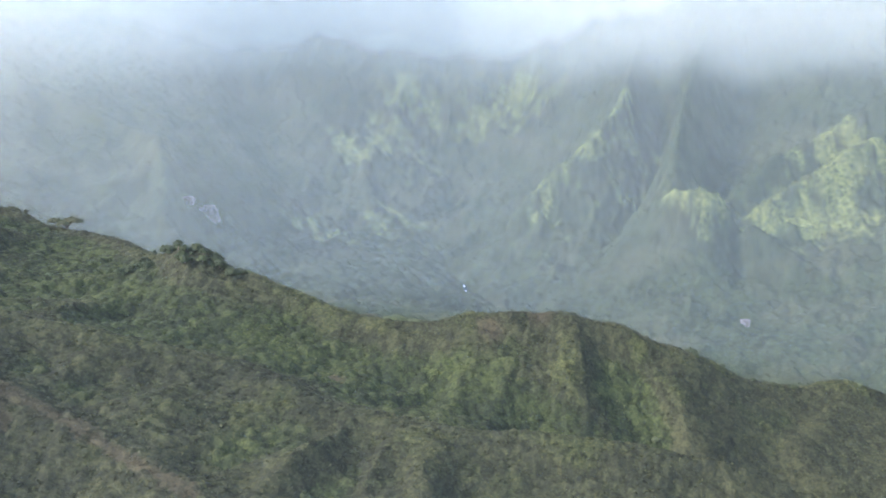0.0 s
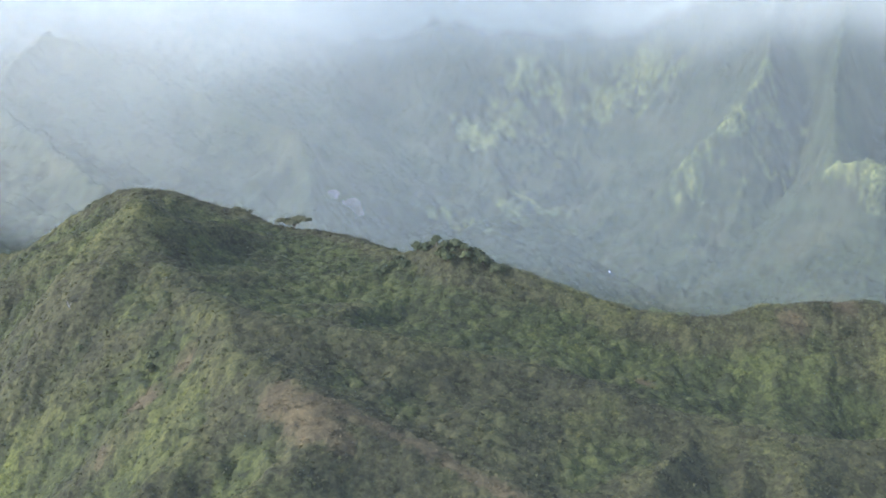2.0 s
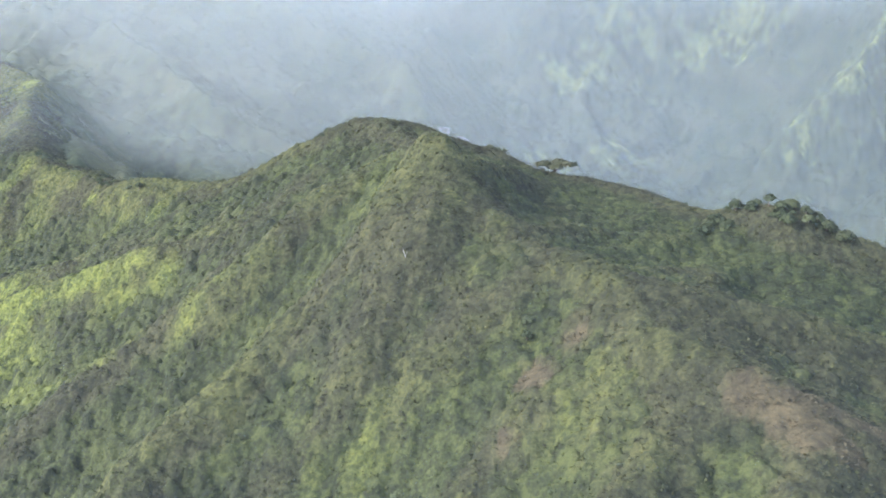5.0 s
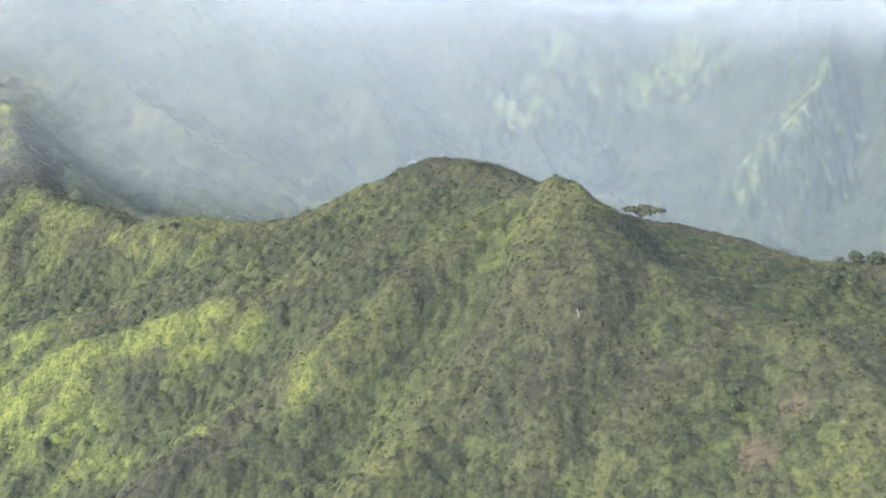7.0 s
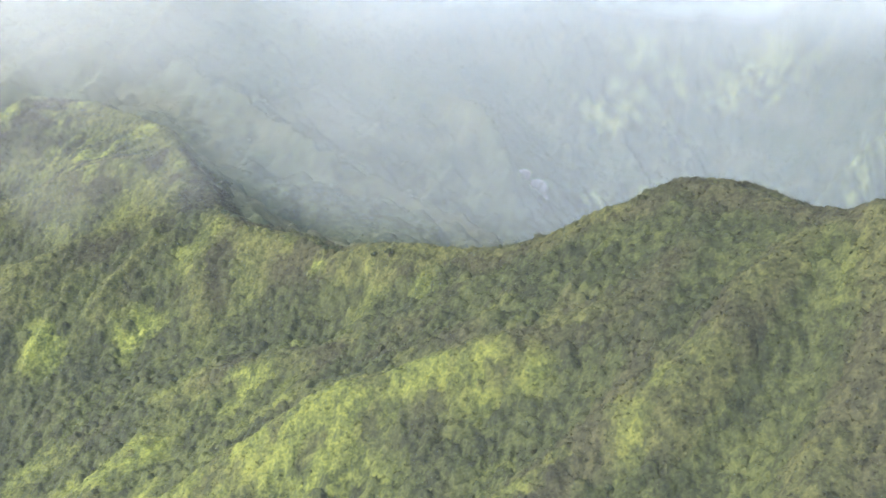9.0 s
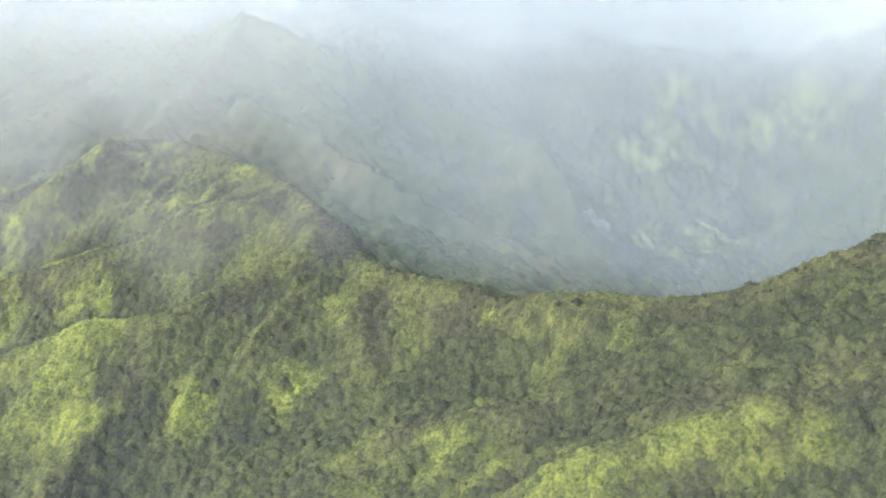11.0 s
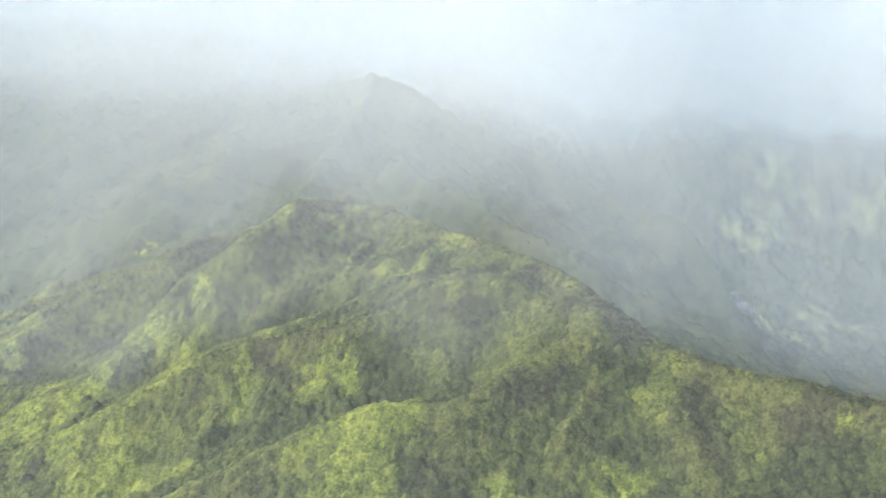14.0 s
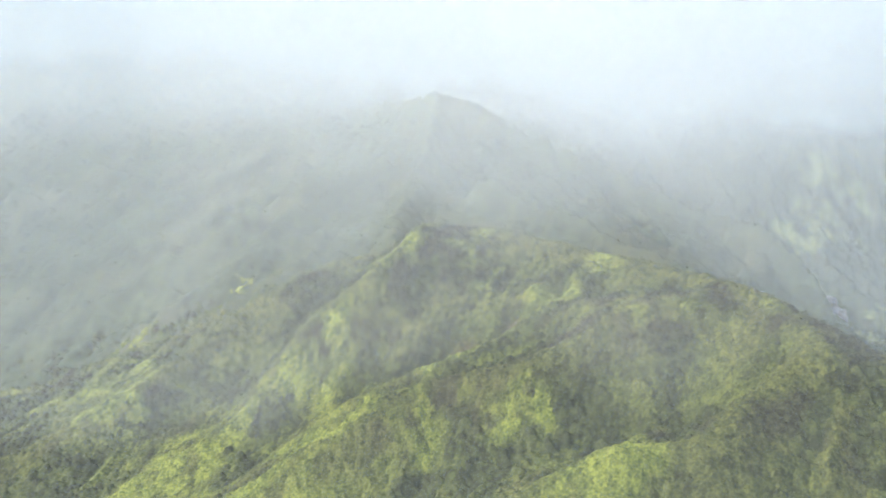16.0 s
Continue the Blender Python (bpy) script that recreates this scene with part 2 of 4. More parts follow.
def wave(x, y, size, seed):
    """Smooth value noise in -1..1 on arrays of places."""
    rng = np.random.RandomState(seed)
    table = rng.uniform(-1, 1, (64, 64))
    u, v = np.asarray(x) / size, np.asarray(y) / size
    i, j = np.floor(u).astype(int), np.floor(v).astype(int)
    a, b = u - i, v - j
    a, b = a * a * (3 - 2 * a), b * b * (3 - 2 * b)
    g = lambda m, n: table[(i + m) % 64, (j + n) % 64]
    return (g(0, 0) * (1 - a) + g(1, 0) * a) * (1 - b) + (g(0, 1) * (1 - a) + g(1, 1) * a) * b


def height(x, y):
    """Ground height at arrays of places."""
    x, y = np.asarray(x, float), np.asarray(y, float)
    u = np.clip((x - X0) / CELL, 0, RELIEF.shape[1] - 1.001)
    v = np.clip((y - Y0) / CELL, 0, RELIEF.shape[0] - 1.001)
    i, j = v.astype(int), u.astype(int)
    a, b = u - j, v - i
    z = (RELIEF[i, j] * (1 - a) + RELIEF[i, j + 1] * a) * (1 - b) + (RELIEF[i + 1, j] * (1 - a) + RELIEF[i + 1, j + 1] * a) * b
    slope = OPEN_SLOPE[np.rint(v).astype(int), np.rint(u).astype(int)]
    far = np.clip((y - 560) / 500, 0, 1)
    wall = np.clip((y - 1080) / 150, 0, 1) * np.clip((z - 190) / 60, 0, 1)
    flute = np.abs(wave(x + 0.35 * y, y * 0.4, 46, 8)) + 0.5 * np.abs(wave(x - 0.2 * y, y * 0.3, 21, 9))
    z = z - wall * 15 * (flute - 0.5)
    wx, wy = x + 5 * wave(x, y, 26, 12), y + 5 * wave(x, y, 26, 13)
    gully = np.abs(wave(0.85 * wx - 0.5 * wy, 0.3 * (0.5 * wx + 0.85 * wy), 21, 3)) - 0.35
    rill = np.abs(wave(0.85 * wx - 0.5 * wy, 0.35 * (0.5 * wx + 0.85 * wy), 10, 14)) - 0.35
    z = z - slope * ((7.0 + 3 * far) * gully + (3.6 + 1.5 * far) * rill) + (1.1 + 2.5 * far) * wave(x, y, 13, 4) + 0.3 * wave(x, y, 7, 5)
    out = np.clip(np.maximum(np.maximum(X0 - x, x - X1), np.maximum(Y0 - y, y - Y1)) / 900, 0, 1)
    return z + out * 90 * wave(x, y, 420, 6)


# ---- materials ----
def material(name, rough=0.8):
    m = bpy.data.materials.new(name)
    m.use_nodes = True
    t = m.node_tree
    b = t.nodes["Principled BSDF"]
    b.inputs["Roughness"].default_value = rough
    b.inputs["Specular IOR Level"].default_value = 0.25
    return m, t, b


def noise_node(t, scale, detail=4.0, rough=0.6, coords=None):
    n = t.nodes.new("ShaderNodeTexNoise")
    n.inputs["Scale"].default_value, n.inputs["Detail"].default_value, n.inputs["Roughness"].default_value = scale, detail, rough
    g = t.nodes.new("ShaderNodeNewGeometry") if coords is None else coords
    t.links.new(g.outputs["Position"], n.inputs["Vector"])
    return n


def ramp_node(t, source, stops):
    r = t.nodes.new("ShaderNodeValToRGB")
    t.links.new(source, r.inputs["Fac"])
    while len(r.color_ramp.elements) < len(stops):
        r.color_ramp.elements.new(0.5)
    for e, (p, c) in zip(r.color_ramp.elements, stops):
        e.position, e.color = p, (*c, 1)
    return r


def mix_node(t, fac, a, b, blend="MIX"):
    m = t.nodes.new("ShaderNodeMix")
    m.data_type, m.blend_type = "RGBA", blend
    for socket, value in (("Factor", fac), ("A", a), ("B", b)):
        s = next(i for i in m.inputs if i.name == socket and (i.type == ("VALUE" if socket == "Factor" else "RGBA")))
        if isinstance(value, (int, float, tuple)):
            s.default_value = value if not isinstance(value, tuple) else (*value, 1)
        else:
            t.links.new(value, s)
    return next(o for o in m.outputs if o.type == "RGBA")


def leaf_material(name, dark, mid, light, dry, size=0.045, tint=False, grain=1.4, sunlit_grass=None):
    """Foliage: hue varies from crown to crown, in drifts over the slope, with dry patches; leaves let some light through."""
    m, t, b = material(name, 0.75)
    b.inputs["Specular IOR Level"].default_value = 0.2
    if tint:
        g = t.nodes.new("ShaderNodeAttribute")
        g.attribute_name = "tint"
        each = g.outputs["Fac"]
    else:
        each = t.nodes.new("ShaderNodeNewGeometry").outputs["Random Per Island"]
    drift, lump = noise_node(t, size, 4, 0.6), noise_node(t, grain, 4, 0.65)
    clump = ramp_node(t, each, ((0.0, dark), (0.4, mid), (0.75, mid), (1.0, light)))
    tone = ramp_node(t, drift.outputs["Fac"], ((0.32, dark), (0.52, mid), (0.72, light)))
    crown = ramp_node(t, lump.outputs["Fac"], ((0.36, dark), (0.5, mid), (0.62, light)))
    col = mix_node(t, 0.3, mix_node(t, 0.55, clump.outputs["Color"], crown.outputs["Color"]), tone.outputs["Color"])
    patch = noise_node(t, 0.016, 3, 0.55)
    dryness = ramp_node(t, patch.outputs["Fac"], ((0.48, (0, 0, 0)), (0.68, (0.6, 0.6, 0.6))))
    col = mix_node(t, dryness.outputs["Color"], col, dry)
    # sunlight on the far grass goes into the base colour here
    if sunlit_grass:
        sunlit_attr = t.nodes.new("ShaderNodeAttribute")
        sunlit_attr.attribute_name = "sunlit_grass"
        sunlit_tone = ramp_node(t, lump.outputs["Fac"], ((0.36, tuple(0.75 * c for c in sunlit_grass)), (0.62, sunlit_grass)))
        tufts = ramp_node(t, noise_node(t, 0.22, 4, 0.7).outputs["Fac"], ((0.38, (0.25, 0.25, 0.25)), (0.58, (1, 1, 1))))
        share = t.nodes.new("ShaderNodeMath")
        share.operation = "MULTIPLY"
        t.links.new(sunlit_attr.outputs["Fac"], share.inputs[0])
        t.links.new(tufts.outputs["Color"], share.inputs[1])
        col = mix_node(t, share.outputs[0], col, sunlit_tone.outputs["Color"])
    t.links.new(col, b.inputs["Base Color"])
    if tint:
        bump = t.nodes.new("ShaderNodeBump")
        bump.inputs["Strength"].default_value, bump.inputs["Distance"].default_value = 0.6, 0.3 / grain
        t.links.new(lump.outputs["Fac"], bump.inputs["Height"])
        t.links.new(bump.outputs["Normal"], b.inputs["Normal"])
    back, both = t.nodes.new("ShaderNodeBsdfTranslucent"), t.nodes.new("ShaderNodeMixShader")
    t.links.new(col, back.inputs["Color"])
    both.inputs["Fac"].default_value = 0.4
    t.links.new(b.outputs[0], both.inputs[1])
    t.links.new(back.outputs[0], both.inputs[2])
    t.links.new(both.outputs[0], t.nodes["Material Output"].inputs["Surface"])
    return m


def cover_material(name, wood, scrub, fern, dry, grain=1.1):
    """Leaves of the mixed thicket: wood, olive scrub, fern and dry grass pass into one another as the plants do."""
    m, t, b = material(name, 0.75)
    b.inputs["Specular IOR Level"].default_value = 0.2

    def share(attribute):
        a = t.nodes.new("ShaderNodeAttribute")
        a.attribute_name = attribute
        return a.outputs["Fac"]

    def spread(source, low, high, weight):
        r = t.nodes.new("ShaderNodeMapRange")
        for socket, value in (("From Min", low), ("From Max", high), ("To Min", 0.0), ("To Max", weight)):
            r.inputs[socket].default_value = value
        t.links.new(source, r.inputs["Value"])
        return r.outputs[0]

    def add(p, q):
        n = t.nodes.new("ShaderNodeMath")
        n.operation = "ADD"
        t.links.new(p, n.inputs[0])
        t.links.new(q, n.inputs[1])
        return n.outputs[0]

    lump = noise_node(t, grain, 4, 0.65)
    shade = add(add(spread(share("tint"), 0, 1, 0.36), spread(lump.outputs["Fac"], 0.36, 0.64, 0.38)),
                spread(noise_node(t, 0.045, 4, 0.6).outputs["Fac"], 0.32, 0.7, 0.26))
    tones = [ramp_node(t, shade, ((0.22, p[0]), (0.5, p[1]), (0.78, p[2]))).outputs["Color"] for p in (wood, scrub, fern, dry)]
    col = mix_node(t, share("scrub"), tones[0], tones[1])
    col = mix_node(t, share("fern"), col, tones[2])
    col = mix_node(t, share("dry"), col, tones[3])
    t.links.new(col, b.inputs["Base Color"])
    bump = t.nodes.new("ShaderNodeBump")
    bump.inputs["Strength"].default_value, bump.inputs["Distance"].default_value = 0.9, 0.45
    t.links.new(lump.outputs["Fac"], bump.inputs["Height"])
    t.links.new(bump.outputs["Normal"], b.inputs["Normal"])
    back, both = t.nodes.new("ShaderNodeBsdfTranslucent"), t.nodes.new("ShaderNodeMixShader")
    t.links.new(col, back.inputs["Color"])
    both.inputs["Fac"].default_value = 0.4
    t.links.new(b.outputs[0], both.inputs[1])
    t.links.new(back.outputs[0], both.inputs[2])
    t.links.new(both.outputs[0], t.nodes["Material Output"].inputs["Surface"])
    return m


def ground_material():
    m, t, b = material("mountain_ground", 0.95)
    fine, broad = noise_node(t, 0.35, 6, 0.65), noise_node(t, 0.03, 4, 0.6)
    a = ramp_node(t, fine.outputs["Fac"], ((0.3, (0.045, 0.054, 0.02)), (0.55, (0.068, 0.08, 0.027)), (0.8, (0.10, 0.115, 0.04))))
    soil = ramp_node(t, fine.outputs["Fac"], ((0.3, (0.05, 0.035, 0.02)), (0.7, (0.13, 0.10, 0.055))))
    where = ramp_node(t, broad.outputs["Fac"], ((0.6, (0, 0, 0)), (0.72, (0.8, 0.8, 0.8))))
    t.links.new(mix_node(t, where.outputs["Color"], a.outputs["Color"], soil.outputs["Color"]), b.inputs["Base Color"])
    bump = t.nodes.new("ShaderNodeBump")
    bump.inputs["Distance"].default_value = 0.6
    t.links.new(fine.outputs["Fac"], bump.inputs["Height"])
    t.links.new(bump.outputs["Normal"], b.inputs["Normal"])
    return m


def mist_material(name):
    """Droplets in the air as painted sheets: blue-grey airlight low down and white cloud above are put into the colour,
    lit from both sides. The mesh says how much of the view a place veils and how white it is."""
    m = bpy.data.materials.new(name)
    m.use_nodes = True
    t = m.node_tree
    t.nodes.clear()
    out = t.nodes.new("ShaderNodeOutputMaterial")
    clear, front, back = (t.nodes.new(k) for k in ("ShaderNodeBsdfTransparent", "ShaderNodeBsdfDiffuse", "ShaderNodeBsdfTranslucent"))
    dens, white = t.nodes.new("ShaderNodeAttribute"), t.nodes.new("ShaderNodeAttribute")
    dens.attribute_name, white.attribute_name = "veil", "white"
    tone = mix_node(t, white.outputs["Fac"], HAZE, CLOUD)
    half, veil = t.nodes.new("ShaderNodeMixShader"), t.nodes.new("ShaderNodeMixShader")
    for s, socket in ((front, 1), (back, 2)):
        t.links.new(tone, s.inputs["Color"])
        t.links.new(s.outputs[0], half.inputs[socket])
    wisps = noise_node(t, 0.0055, 3, 0.5)
    span = t.nodes.new("ShaderNodeMapRange")
    span.inputs["From Min"].default_value, span.inputs["From Max"].default_value = 0.25, 0.75
    span.inputs["To Min"].default_value, span.inputs["To Max"].default_value = 0.9, 1.1
    t.links.new(wisps.outputs["Fac"], span.inputs["Value"])
    mult = t.nodes.new("ShaderNodeMath")
    mult.operation, mult.use_clamp = "MULTIPLY", True
    t.links.new(dens.outputs["Fac"], mult.inputs[0])
    t.links.new(span.outputs[0], mult.inputs[1])
    t.links.new(mult.outputs[0], veil.inputs["Fac"])
    t.links.new(clear.outputs[0], veil.inputs[1])
    t.links.new(half.outputs[0], veil.inputs[2])
    t.links.new(veil.outputs[0], out.inputs["Surface"])
    return m


# airlight of the haze and brightness of the cloud, put into the sheet colours
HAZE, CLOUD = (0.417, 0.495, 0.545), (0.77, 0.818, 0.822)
MAT_GROUND = ground_material()
MAT_FOREST = leaf_material("forest_leaves", (0.036, 0.047, 0.030), (0.057, 0.070, 0.039), (0.086, 0.101, 0.050), (0.092, 0.088, 0.052), tint=True, grain=1.1)
MAT_HERB = leaf_material("low_fern_leaves", (0.050, 0.062, 0.034), (0.073, 0.088, 0.041), (0.102, 0.118, 0.050), (0.108, 0.105, 0.056), tint=True, grain=1.1)
MAT_COVER = cover_material("thicket_leaves", ((0.017, 0.023, 0.011), (0.036, 0.047, 0.017), (0.073, 0.087, 0.027)),
                           ((0.021, 0.024, 0.013), (0.043, 0.046, 0.022), (0.076, 0.077, 0.034)),
                           ((0.050, 0.070, 0.018), (0.132, 0.163, 0.032), (0.25, 0.28, 0.05)),
                           ((0.054, 0.046, 0.027), (0.080, 0.068, 0.038), (0.118, 0.097, 0.052)))
MAT_FAR = leaf_material("distant_leaves", (0.026, 0.038, 0.022), (0.060, 0.078, 0.038), (0.116, 0.139, 0.056), (0.12, 0.12, 0.065), 0.02, True, 0.45, sunlit_grass=(0.35, 0.38, 0.115))
MAT_MIST = mist_material("mist")


# ---- mesh helpers ----
def mesh_from(name, verts, faces, mat, smooth=False):
    """One mesh from arrays of corners and of triangles or quads."""
    me = bpy.data.meshes.new(name)
    verts, faces = np.asarray(verts, np.float32), np.asarray(faces, np.int32)
    k = faces.shape[1]
    me.vertices.add(len(verts))
    me.vertices.foreach_set("co", verts.ravel())
    me.loops.add(faces.size)
    me.loops.foreach_set("vertex_index", faces.ravel())
    me.polygons.add(len(faces))
    me.polygons.foreach_set("loop_start", np.arange(0, faces.size, k, dtype=np.int32))
    me.polygons.foreach_set("loop_total", np.full(len(faces), k, np.int32))
    if smooth:
        me.polygons.foreach_set("use_smooth", np.ones(len(faces), bool))
    me.update(calc_edges=True)
    me.materials.append(mat)
    return me


def grid_faces(ny, nx):
    i = np.arange(ny * nx).reshape(ny, nx)
    return np.stack([i[:-1, :-1], i[:-1, 1:], i[1:, 1:], i[1:, :-1]], -1).reshape(-1, 4)


def stretched(lo, hi, step, ends, grow=1.22):
    """Even steps between lo and hi, then ever wider ones out to the ends."""
    mid = list(np.arange(lo, hi + 0.1, step))
    for edge, sign in ((ends[1], 1), (ends[0], -1)):
        s = step
        while (mid[-1] < edge) if sign > 0 else (mid[0] > edge):
            s *= grow
            mid = mid + [mid[-1] + s] if sign > 0 else [mid[0] - s] + mid
    return np.array(mid)


# ---- ground ----
def build_ground():
    xs = stretched(-900, 560, 6.5, (-4700, 4500))
    ys = np.concatenate([stretched(100, 700, 6.0, (-4500, 700)), stretched(712, 1500, 12, (712, 4700))])
    gx, gy = np.meshgrid(xs, ys)
    sunk = np.interp(gy, (640, 760), (2.2, 3.5)) * np.clip(1 - (np.abs(gx + 200) - 900) / 300, 0, 1)   # soil under the thicket
    verts = np.stack([gx, gy, height(gx, gy) - sunk], -1).reshape(-1, 3)
    return tagged(new("ground", mesh_from("ground", verts, grid_faces(len(ys), len(xs)), MAT_GROUND, True)),
                  "green mountain slopes with ridges, gullies and a valley", "mountain", kind="structure")


build_ground()

# ---- forest and fern cover ----
rng = np.random.RandomState(11)


def thicket(spots, kind, radius, tall, cell, tufts, leaf, floor, covers, sunlit_grass=None, mixes=()):
    """A closed canopy. Every spot bears one rounded crown of its radius and height; the crowns run together into an uneven
    leafy skin that tufts of leaves stand out of. covers: (name, material, label, category) for each kind."""
    x0, y0 = spots.min(0) - 4 * cell
    shape = tuple(int(c) for c in np.ceil((spots.max(0) - (x0, y0)) / cell) + 5)[::-1]
    zc = height(spots[:, 0], spots[:, 1]) + floor
    top, owner = np.full(shape, -1e3), np.full(shape, -1)
    ci, cj = np.rint((spots[:, 1] - y0) / cell).astype(int), np.rint((spots[:, 0] - x0) / cell).astype(int)
    fall = np.stack([height(spots[:, 0] + 5 * i, spots[:, 1] + 5 * j) - height(spots[:, 0] - 5 * i, spots[:, 1] - 5 * j) for i, j in ((1, 0), (0, 1))]) / 10
    turn = np.arctan2(fall[1], fall[0]) + rng.uniform(-0.4, 0.4, len(spots))
    squeeze = np.minimum(np.sqrt(1 + (fall ** 2).sum(0)), 1.9) * rng.uniform(1.0, 1.5, len(spots))
    gx, gy = np.meshgrid(x0 + cell * np.arange(shape[1]), y0 + cell * np.arange(shape[0]))
    soil = height(gx, gy) + floor
    w = int(np.ceil(radius.max() * 1.2 / cell))
    for di in range(-w, w + 1):
        for dj in range(-w, w + 1):
            i, j = np.clip(ci + di, 0, shape[0] - 1), np.clip(cj + dj, 0, shape[1] - 1)
            ex, ey = x0 + j * cell - spots[:, 0], y0 + i * cell - spots[:, 1]
            u, v = (ex * np.cos(turn) + ey * np.sin(turn)) * squeeze, ey * np.cos(turn) - ex * np.sin(turn)
            r2 = (u * u + v * v) / radius ** 2
            z = np.where(r2 < 1.3, 0.2 * zc + 0.8 * soil[i, j] + tall * np.sqrt(np.clip(1 - r2, 0, 1)) - 0.5 * np.clip(r2 - 1, 0, 1), -1e3)
            # within one step of the window two crowns can fall on one node: the higher one stays
            rank = np.argsort(z)
            i, j, z, o = i[rank], j[rank], z[rank], rank
            better = z > top[i, j]
            i, j, z, o = i[better], j[better], z[better], o[better]
            top[i, j], owner[i, j] = z, o
    for _ in range(4):                                    # small gaps belong to the crown beside them
        for axis, step in ((0, 1), (0, -1), (1, 1), (1, -1)):
            beside = np.roll(owner, step, axis)
            owner = np.where(owner < 0, beside, owner)
    bare = owner < 0
    low = soil + 0.12 * cell
    lumpy = 0.4 * cell * wave(gx, gy, 2.2 * cell, 61) + 0.2 * cell * rng.uniform(-1, 1, shape)
    top = np.maximum(top, low) + lumpy
    tone = rng.rand(len(spots))
    sheet_v = np.stack([gx + 0.3 * cell * rng.uniform(-1, 1, shape), gy + 0.3 * cell * rng.uniform(-1, 1, shape), top], -1).reshape(-1, 3)
    sheet_t = np.where(bare, 0.3, tone[owner]).ravel()
    faces = grid_faces(*shape)
    flat_owner = owner.ravel()
    faces = faces[(flat_owner[faces] >= 0).all(1)]
    face_kind = kind[flat_owner[faces[:, 0]]]
    # leaf tufts over the crowns
    n = len(spots)
    a, e = rng.uniform(0, 6.28, (n, tufts)), np.arcsin(rng.uniform(0.02, 1.0, (n, tufts)))
    d = np.stack([np.cos(a) * np.cos(e), np.sin(a) * np.cos(e), np.sin(e)], -1)
    c = d * np.stack([radius, radius, tall], -1)[:, None] * rng.uniform(0.9, 1.04, (n, tufts, 1))
    along, across = c[..., 0] / squeeze[:, None], c[..., 1].copy()
    c[..., 0] = along * np.cos(turn)[:, None] - across * np.sin(turn)[:, None] + spots[:, :1]
    c[..., 1] = along * np.sin(turn)[:, None] + across * np.cos(turn)[:, None] + spots[:, 1:]
    c[..., 2] += 0.2 * zc[:, None] + 0.8 * (height(c[..., 0], c[..., 1]) + floor)
    who = np.repeat(np.arange(n), tufts)
    c, d = c.reshape(-1, 3), d.reshape(-1, 3)
    ti, tj = np.rint((c[:, 1] - y0) / cell).astype(int), np.rint((c[:, 0] - x0) / cell).astype(int)
    free = c[:, 2] > top[ti, tj] - 0.3 * leaf
    c, d, who = c[free], d[free], who[free]
    m = d * np.stack([tall, tall, radius], -1)[who]                     # square to the crown's skin
    m = m / np.linalg.norm(m, axis=1, keepdims=True) + (0, 0, 0.3) + rng.uniform(-0.45, 0.45, d.shape)
    m /= np.linalg.norm(m, axis=1, keepdims=True)
    p = np.cross(m, rng.uniform(-1, 1, m.shape))
    p /= np.linalg.norm(p, axis=1, keepdims=True)
    q = np.cross(m, p)
    pw, qh = (rng.uniform(0.6, 1.3, (len(c), 1)) * leaf for _ in "ab")
    p, q = p * pw, q * qh
    tuft_v = np.stack([c - p - q * 0.5, c + p * 0.6 - q, c + p + q * 0.6 + m * 0.2 * leaf, c - p * 0.5 + q], 1)
    tuft_t = np.clip(tone[who] + rng.uniform(-0.12, 0.4, len(who)), 0, 1)
    for k, (name, mat, label, category) in enumerate(covers):
        f = faces[face_kind == k]
        used, f = np.unique(f, return_inverse=True)
        mine = kind[who] == k
        verts = np.concatenate([sheet_v[used], tuft_v[mine].reshape(-1, 3)])
        blades = np.arange(mine.sum() * 4).reshape(-1, 4) + len(used)
        me = mesh_from(name, verts, np.concatenate([f.reshape(-1, 4), blades]), mat)
        smooth = np.zeros(len(me.polygons), bool)
        smooth[:f.size // 4] = True
        me.polygons.foreach_set("use_smooth", smooth)
        att = me.attributes.new("tint", "FLOAT", "POINT")
        att.data.foreach_set("value", np.concatenate([sheet_t[used], np.repeat(tuft_t[mine], 4)]).astype(np.float32))
        for title, amount in mixes:
            ground = np.where(bare, 0.0, amount[owner]).ravel()[used]
            leaves = np.clip(amount[who[mine]] + rng.uniform(-0.15, 0.15, mine.sum()), 0, 1)
            att = me.attributes.new(title, "FLOAT", "POINT")
            att.data.foreach_set("value", np.concatenate([ground, np.repeat(leaves, 4)]).astype(np.float32))
        if sunlit_grass:
            att = me.attributes.new("sunlit_grass", "FLOAT", "POINT")
            att.data.foreach_set("value", sunlit_grass(verts[:, 0], verts[:, 1]).astype(np.float32))
        tagged(new(name, me), label, category, kind="stuff")


def jittered(x0, x1, y0, y1, step):
    gx, gy = np.meshgrid(np.arange(x0, x1, step), np.arange(y0, y1, step))
    p = np.stack([gx, gy], -1).reshape(-1, 2)
    return p + rng.uniform(-0.48, 0.48, p.shape) * step


def crest_back(x):
    """How far back the near slopes reach, as y over x."""
    p = np.array(CREST_MAIN, float)[::-1]
    return np.interp(x, p[:, 0], p[:, 1]) + 30


near = jittered(-800, 240, 110, 690, 1.65)
back = np.where(near[:, 0] > -535, crest_back(near[:, 0]), 780)
front = np.interp(near[:, 0], (-800, -420, -200, 0, 200), (450, 230, 120, 110, 120))
near = near[(near[:, 1] < back) & (near[:, 1] > front)]
nx, ny = near.T
lean = (height(nx + 6, ny) - height(nx - 6, ny)) / 12


